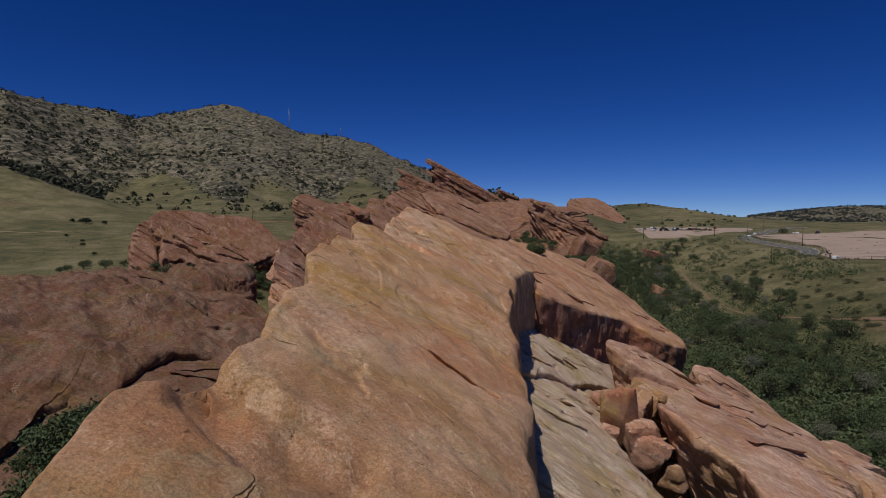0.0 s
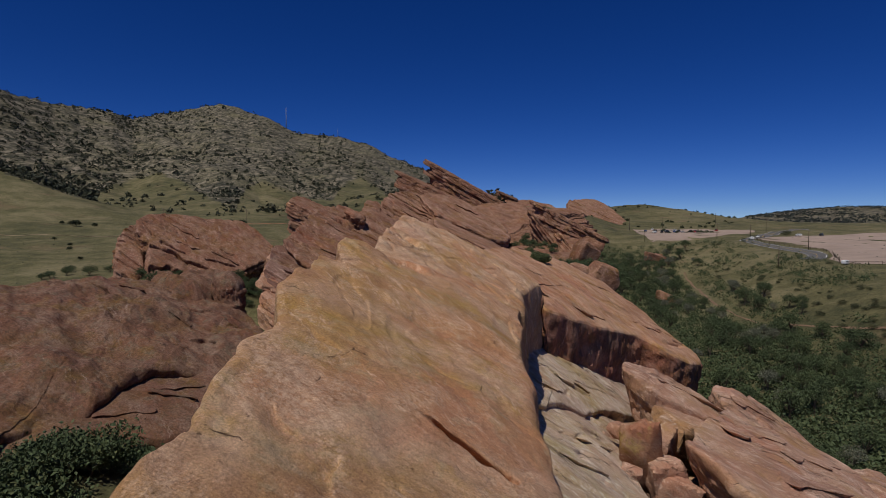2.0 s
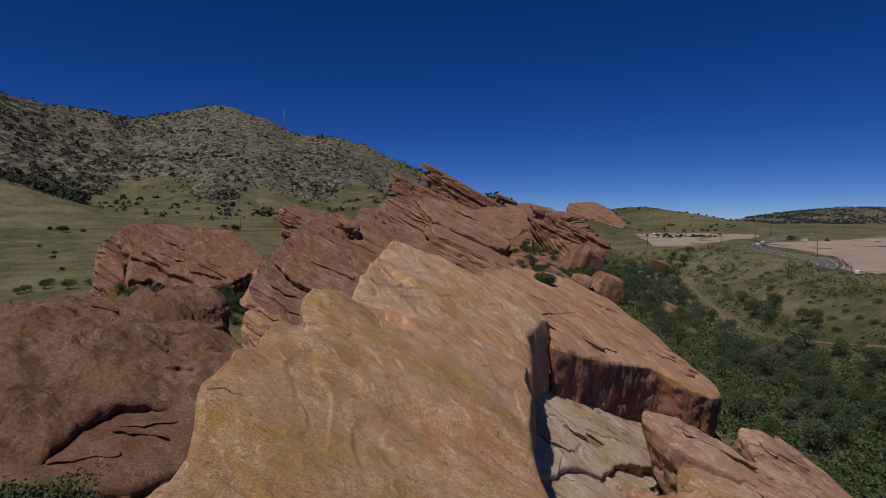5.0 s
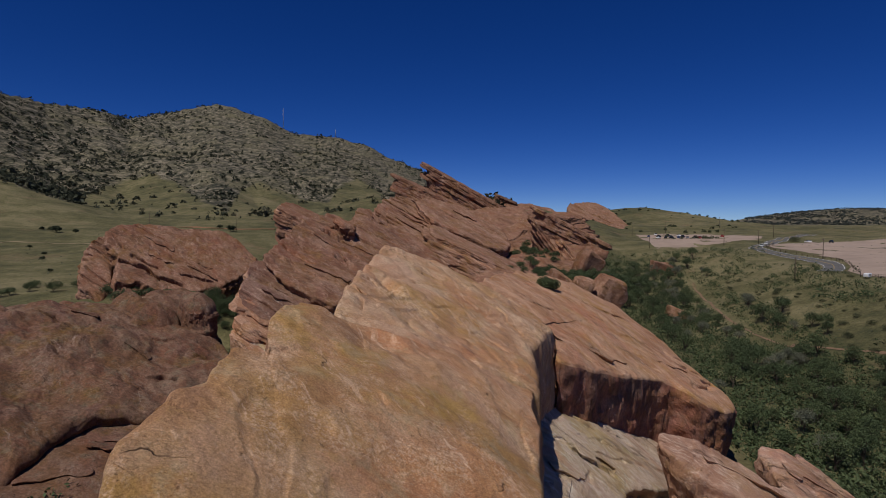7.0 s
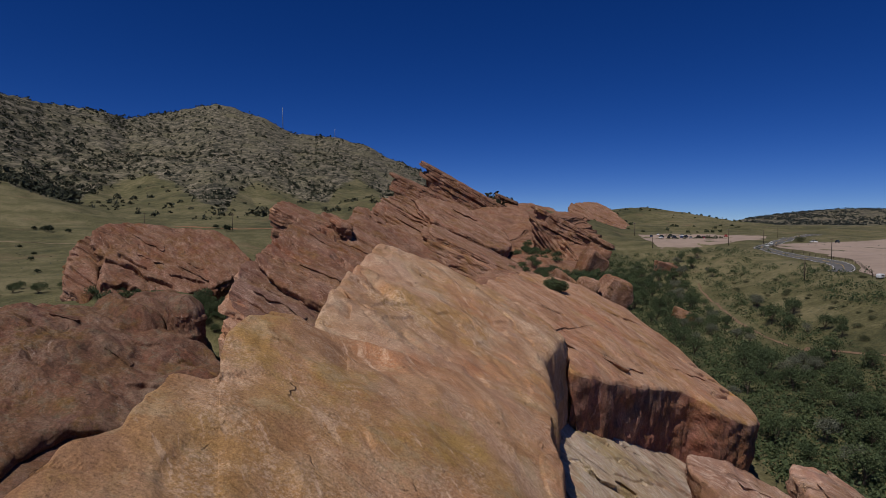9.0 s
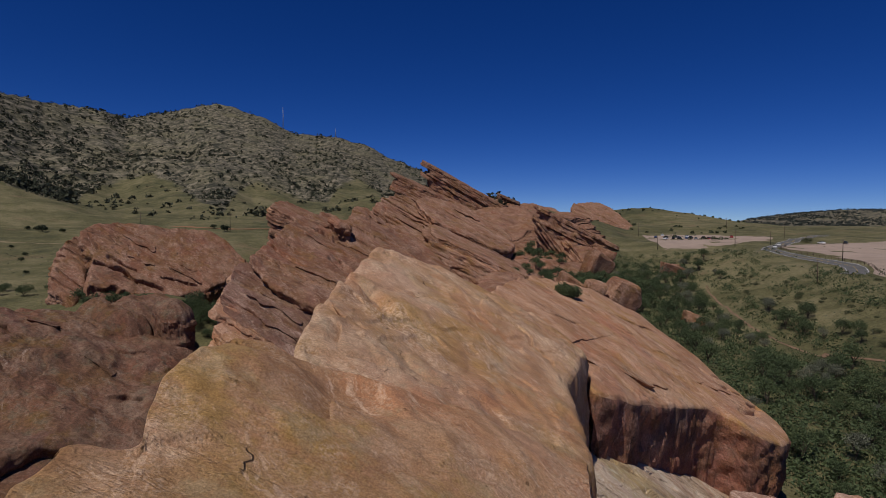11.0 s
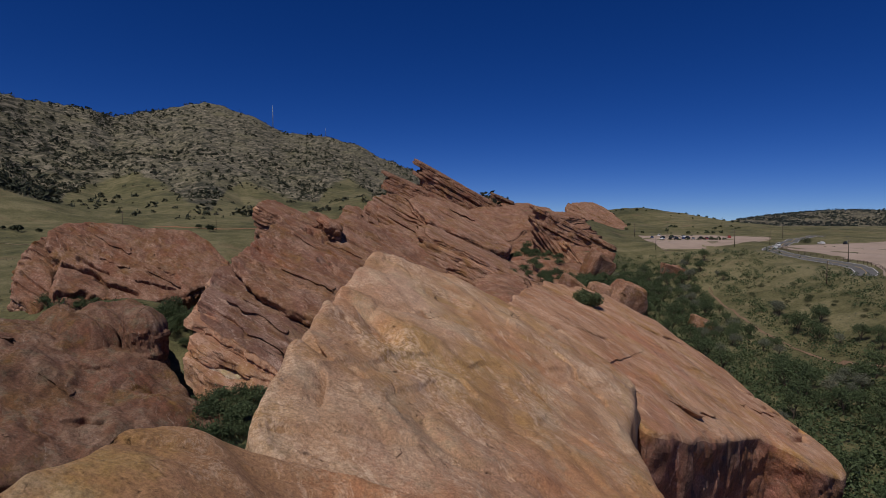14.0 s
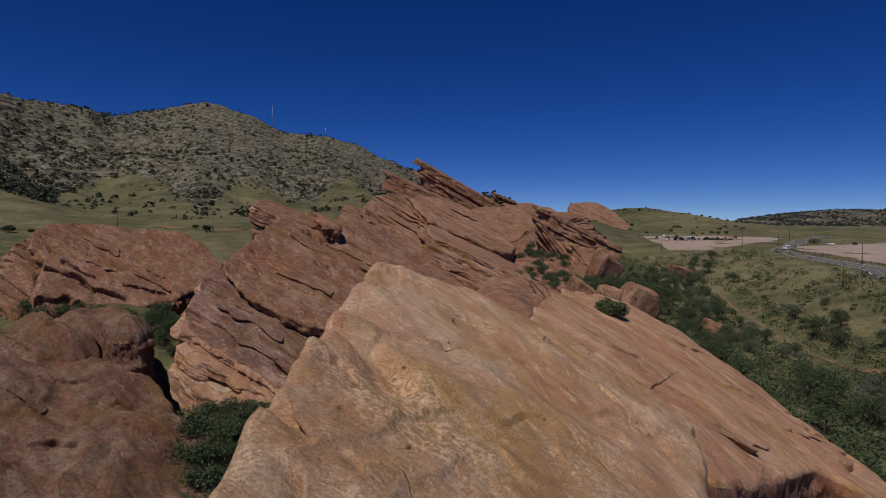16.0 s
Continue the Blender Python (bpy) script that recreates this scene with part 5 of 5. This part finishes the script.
def thicket(x, y, px):
    c = 62 + 0.16 * y
    return np.where((x > c - 48) & (x < c + 50) & (x > 44) & (off_trail(x, y) > 2.2), np.where(x < c + 8, 0.85, 0.8 * smooth(50, 15, x - c) * smooth(-0.3, 0.15, fbm(x / 20, y / 20, 0, 2, 56))), 0)


pts = scatter(26000, (1000, 2000), (45, 330), thicket, 15)
scrub("undergrowth", pts, np.random.default_rng(16).uniform(0.4, 2.0, len(pts)), 24, LEAF, "tangled low green undergrowth along the creek", 17, 0.36)


def tufts(x, y, px):
    c = 62 + 0.16 * y
    return np.where(((x > c + 8) & (y < 340)) | ((x < -35) & (y > 130)), 0.6, 0)


pts = scatter(6000, (-300, 2300), (60, 420), tufts, 18)
scrub("grass_tufts", pts, np.random.default_rng(19).uniform(0.12, 0.42, len(pts)), 9, LEAF_GREY, "dry grass tufts and low sagebrush on the meadow", 20)

# ---- single shrubs on the rocks ----
def shrub_at(x, y, z, size, seed, label):
    ob = make_tree("shrub", 1.5, 2.5, 0.0, 0.085, LEAF, seed, 6500, label, "", "shrub")
    ob.matrix_basis = Matrix.Translation((x, y, z)) @ Matrix.Diagonal((size, size, size, 1))


shrub_at(15.4, 100.5, 21.0, 1.3, 401, "round green shrub growing on the slab's crest")
shrub_at(-21.5, 163.0, 13.2, 1.0, 402, "small green shrub in a rock hollow")
shrub_at(18.5, 106.0, 20.0, 0.6, 403, "low green shrub in a rock crack")

# ---- cars, poles, fence ----
GLASS = plain("car_glass", (0.02, 0.025, 0.03), 0.1, 0, 0.05)
RUBBER = plain("tyre_rubber", (0.02, 0.02, 0.02), 0.9, 0, 0.1)
RIM = plain("wheel_metal", (0.4, 0.4, 0.42), 0.35, 0.8, 0.1)
WOOD = plain("pole_wood", (0.10, 0.075, 0.055), 0.9, 0, 0.3, 2.0)
STEEL = plain("steel", (0.35, 0.35, 0.36), 0.5, 0.6, 0.1)


def profile_mesh(name, profile, width, material, inset=0.0):
    """A closed side profile (x, z) widened across y, with slightly drawn-in upper edges."""
    bm = bmesh.new()
    top = max(z for _, z in profile)
    sides = []
    for sgn in (-1, 1):
        sides.append([bm.verts.new((x, sgn * (width / 2 - inset * max(0.0, z / top)), z)) for x, z in profile])
    n = len(profile)
    for k in range(n):
        bm.faces.new((sides[0][k], sides[0][(k + 1) % n], sides[1][(k + 1) % n], sides[1][k]))
    bm.faces.new(sides[0][::-1])
    bm.faces.new(sides[1])
    bmesh.ops.recalc_face_normals(bm, faces=bm.faces)
    bmesh.ops.bevel(bm, geom=bm.edges[:], offset=0.05, segments=2, affect='EDGES', profile=0.5)
    me = bpy.data.meshes.new(name)
    bm.to_mesh(me)
    bm.free()
    me.materials.append(material)
    soften(me)
    return me


def tube(name, a, b, r, material, sides=12, r2=None):
    bm = bmesh.new()
    limb(bm, a, b, r, r if r2 is None else r2, sides)
    bmesh.ops.holes_fill(bm, edges=bm.edges[:], sides=sides)
    me = bpy.data.meshes.new(name)
    bm.to_mesh(me)
    bm.free()
    me.materials.append(material)
    soften(me)
    return me


def car(paint, label, tall=1.0):
    root = tagged(new("car"), label, "car", "cars in the far lot")
    part("body", profile_mesh("body", [(-2.25, 0.3), (2.2, 0.3), (2.28, 0.65), (2.0, 0.85), (1.0, 0.98), (-1.9, 1.02 * tall), (-2.3, 0.9), (-2.32, 0.5)], 1.8, paint, 0.06), root)
    cabin = part("cabin", profile_mesh("cabin", [(1.0, 0.95), (0.35, 1.46 * tall), (-1.3, 1.5 * tall), (-1.95, 0.98)], 1.66, GLASS, 0.16), root, "dark glazed cabin")
    part("roof", profile_mesh("roof", [(0.42, 1.44 * tall), (0.3, 1.53 * tall), (-1.25, 1.56 * tall), (-1.4, 1.46 * tall)], 1.4, paint, 0.02), cabin)
    for x in (-1.4, 1.4):
        for y in (-0.84, 0.84):
            w = part("tyre", tube("tyre", (x, y - 0.1, 0.33), (x, y + 0.1, 0.33), 0.33, RUBBER, 14), root)
            part("rim", tube("rim", (x, y - 0.115, 0.33), (x, y + 0.115, 0.33), 0.2, RIM, 10), w)
    return root


def stand(ob, x, y, turn=0.0, lift=0.1):
    ob.matrix_basis = Matrix.Translation((x, y, float(ground_z(x, y)) + lift)) @ Matrix.Rotation(radians(turn), 4, 'Z')
    return ob


PAINTS = [plain("paint_white", (0.75, 0.75, 0.74), 0.3, 0, 0.03), plain("paint_black", (0.02, 0.02, 0.022), 0.25, 0, 0.05), plain("paint_grey", (0.22, 0.23, 0.24), 0.3, 0.3, 0.05),
          plain("paint_red", (0.3, 0.03, 0.025), 0.3, 0, 0.05), plain("paint_blue", (0.04, 0.07, 0.16), 0.3, 0, 0.05)]
WORDS = ["white parked car", "black parked car", "grey parked car", "dark red parked car", "dark blue parked car"]
kinds = [car(p, w + " on the gravel lot", 1.0 + 0.12 * (k % 2)) for k, (p, w) in enumerate(zip(PAINTS, WORDS))]
rows = [(148, 430, 0), (144, 413, 1), (141.5, 406, 0), (147, 408, 1), (152, 413, 2), (150, 405, 1), (156, 409, 4), (162, 424, 0), (161, 414, 1), (158, 399, 2), (168, 411, 1), (161, 387, 3), (181, 400, 3),
        (211, 357, 0), (224, 356, 1), (139, 418, 4), (153, 421, 1)]
first = set()
for k, (x, y, which) in enumerate(rows):
    ob = kinds[which] if which not in first else copy_thing(kinds[which], Matrix())
    first.add(which)
    stand(ob, x, y, 70 + 25 * math.sin(k * 2.1), 0.14)
for x, y in ((163, 318), (178, 341)):
    ob = copy_thing(kinds[0], Matrix())
    tagged(ob, "white car driving on the grey road", "car", "cars on the road")
    stand(ob, x, y, 60, 0.18)


def trailer():
    root = tagged(new("trailer"), "white box trailer parked beside a fence", "trailer")
    part("box", profile_mesh("box", [(-1.9, 0.55), (1.9, 0.55), (1.95, 2.0), (1.5, 2.35), (-1.5, 2.35), (-1.95, 2.0)], 2.0, PAINTS[0], 0.05), root)
    part("window", profile_mesh("window", [(-0.8, 1.3), (0.8, 1.3), (0.8, 1.85), (-0.8, 1.85)], 2.04, GLASS), root, "dark window strip")
    for y in (-0.85, 0.85):
        w = part("tyre", tube("tyre", (0, y - 0.12, 0.36), (0, y + 0.12, 0.36), 0.36, RUBBER, 14), root)
        part("rim", tube("rim", (0, y - 0.13, 0.36), (0, y + 0.13, 0.36), 0.2, RIM, 10), w)
    part("hitch", tube("hitch", (1.9, 0, 0.6), (3.0, 0, 0.5), 0.06, STEEL, 8), root)
    return root


van = trailer()
stand(van, 132.5, 199, 25, 0.1)
van.scale = (0.62, 0.62, 0.62)


def utility_pole(height, arm=True, label="weathered wooden utility pole with a crossarm"):
    root = tagged(new("utility_pole"), label, "pole", "utility poles")
    part("pole", tube("pole", (0, 0, -0.5), (0, 0, height), 0.17, WOOD, 10, 0.11), root)
    if arm:
        bar = part("crossarm", tube("crossarm", (-1.1, 0.15, height - 0.6), (1.1, 0.15, height - 0.6), 0.08, WOOD, 6), root)
        for x in (-0.95, 0.0, 0.95):
            part("insulator", tube("insulator", (x, 0.15, height - 0.55), (x, 0.15, height - 0.3), 0.06, STEEL, 8, 0.03), bar)
    return root


base_pole = utility_pole(9.0)
plain_pole = utility_pole(7.5, False, "plain wooden pole by the road")
spots = [(120, 216, 1), (157, 259, 0), (155, 342, 0), (179, 351, 1), (213, 397, 0), (114, 344, 1), (131, 429, 0), (173, 478, 0), (233, 516, 0), (-118, 338, 0), (-66, 352, 0), (-165, 335, 0)]
done = set()
for x, y, k in spots:
    src = (base_pole, plain_pole)[k]
    ob = src if k not in done else copy_thing(src, Matrix())
    done.add(k)
    stand(ob, x, y, 30 + 20 * math.sin(x), 0.0)


def tower(x, y, height, label):
    root = tagged(new("antenna_mast"), label, "mast")
    z = float(ground_z(x, y))
    r = height * 0.03
    feet = [(r * math.cos(a), r * math.sin(a)) for a in (0.3, 2.4, 4.5)]
    for fx, fy in feet:
        part("leg", tube("leg", (fx, fy, -3), (fx * 0.25, fy * 0.25, height), 0.5, STEEL, 6, 0.25), root)
    for k in range(9):
        h = height * (k + 0.5) / 9
        q = 1 - 0.75 * (k + 0.5) / 9
        for a, b in ((0, 1), (1, 2), (2, 0)):
            part("brace", tube("brace", (feet[a][0] * q, feet[a][1] * q, h), (feet[b][0] * q, feet[b][1] * q, h + height / 12), 0.2, STEEL, 4), root)
    root.location = (x, y, z)


tower((494 - 784) / 1022 * 1950, 1950, 68, "tall steel antenna mast on the mountain crest")
tower((585 - 784) / 1022 * 2000, 2000, 26, "small steel antenna mast on the mountain crest")


def fence(line, spacing, label):
    root = tagged(new("fence"), label, "fence")
    p = np.array(line, float)
    seg = np.r_[0, np.cumsum(np.hypot(*np.diff(p, axis=0).T))]
    w = np.arange(0, seg[-1], spacing)
    q = np.stack([np.interp(w, seg, p[:, k]) for k in (0, 1)], 1)
    zs = ground_z(q[:, 0], q[:, 1])
    post = tube("post", (0, 0, -0.3), (0, 0, 1.15), 0.09, WOOD, 6)
    for (x, y), z in zip(q, zs):
        ob = part("post", post, root)
        ob.location = (x, y, z + 0.1)
    for h in (0.55, 1.0):
        for k in range(len(q) - 1):
            part("rail", tube("rail", (*q[k], zs[k] + h + 0.1), (*q[k + 1], zs[k + 1] + h + 0.1), 0.05, WOOD, 5), root)


fence([(176, 330), (163, 314), (156, 293), (158, 272), (159, 254), (154, 238), (145, 223), (138, 210), (131, 200), (146, 190), (175, 180), (220, 165)], 3.6, "brown wooden rail fence round the gravel lot")
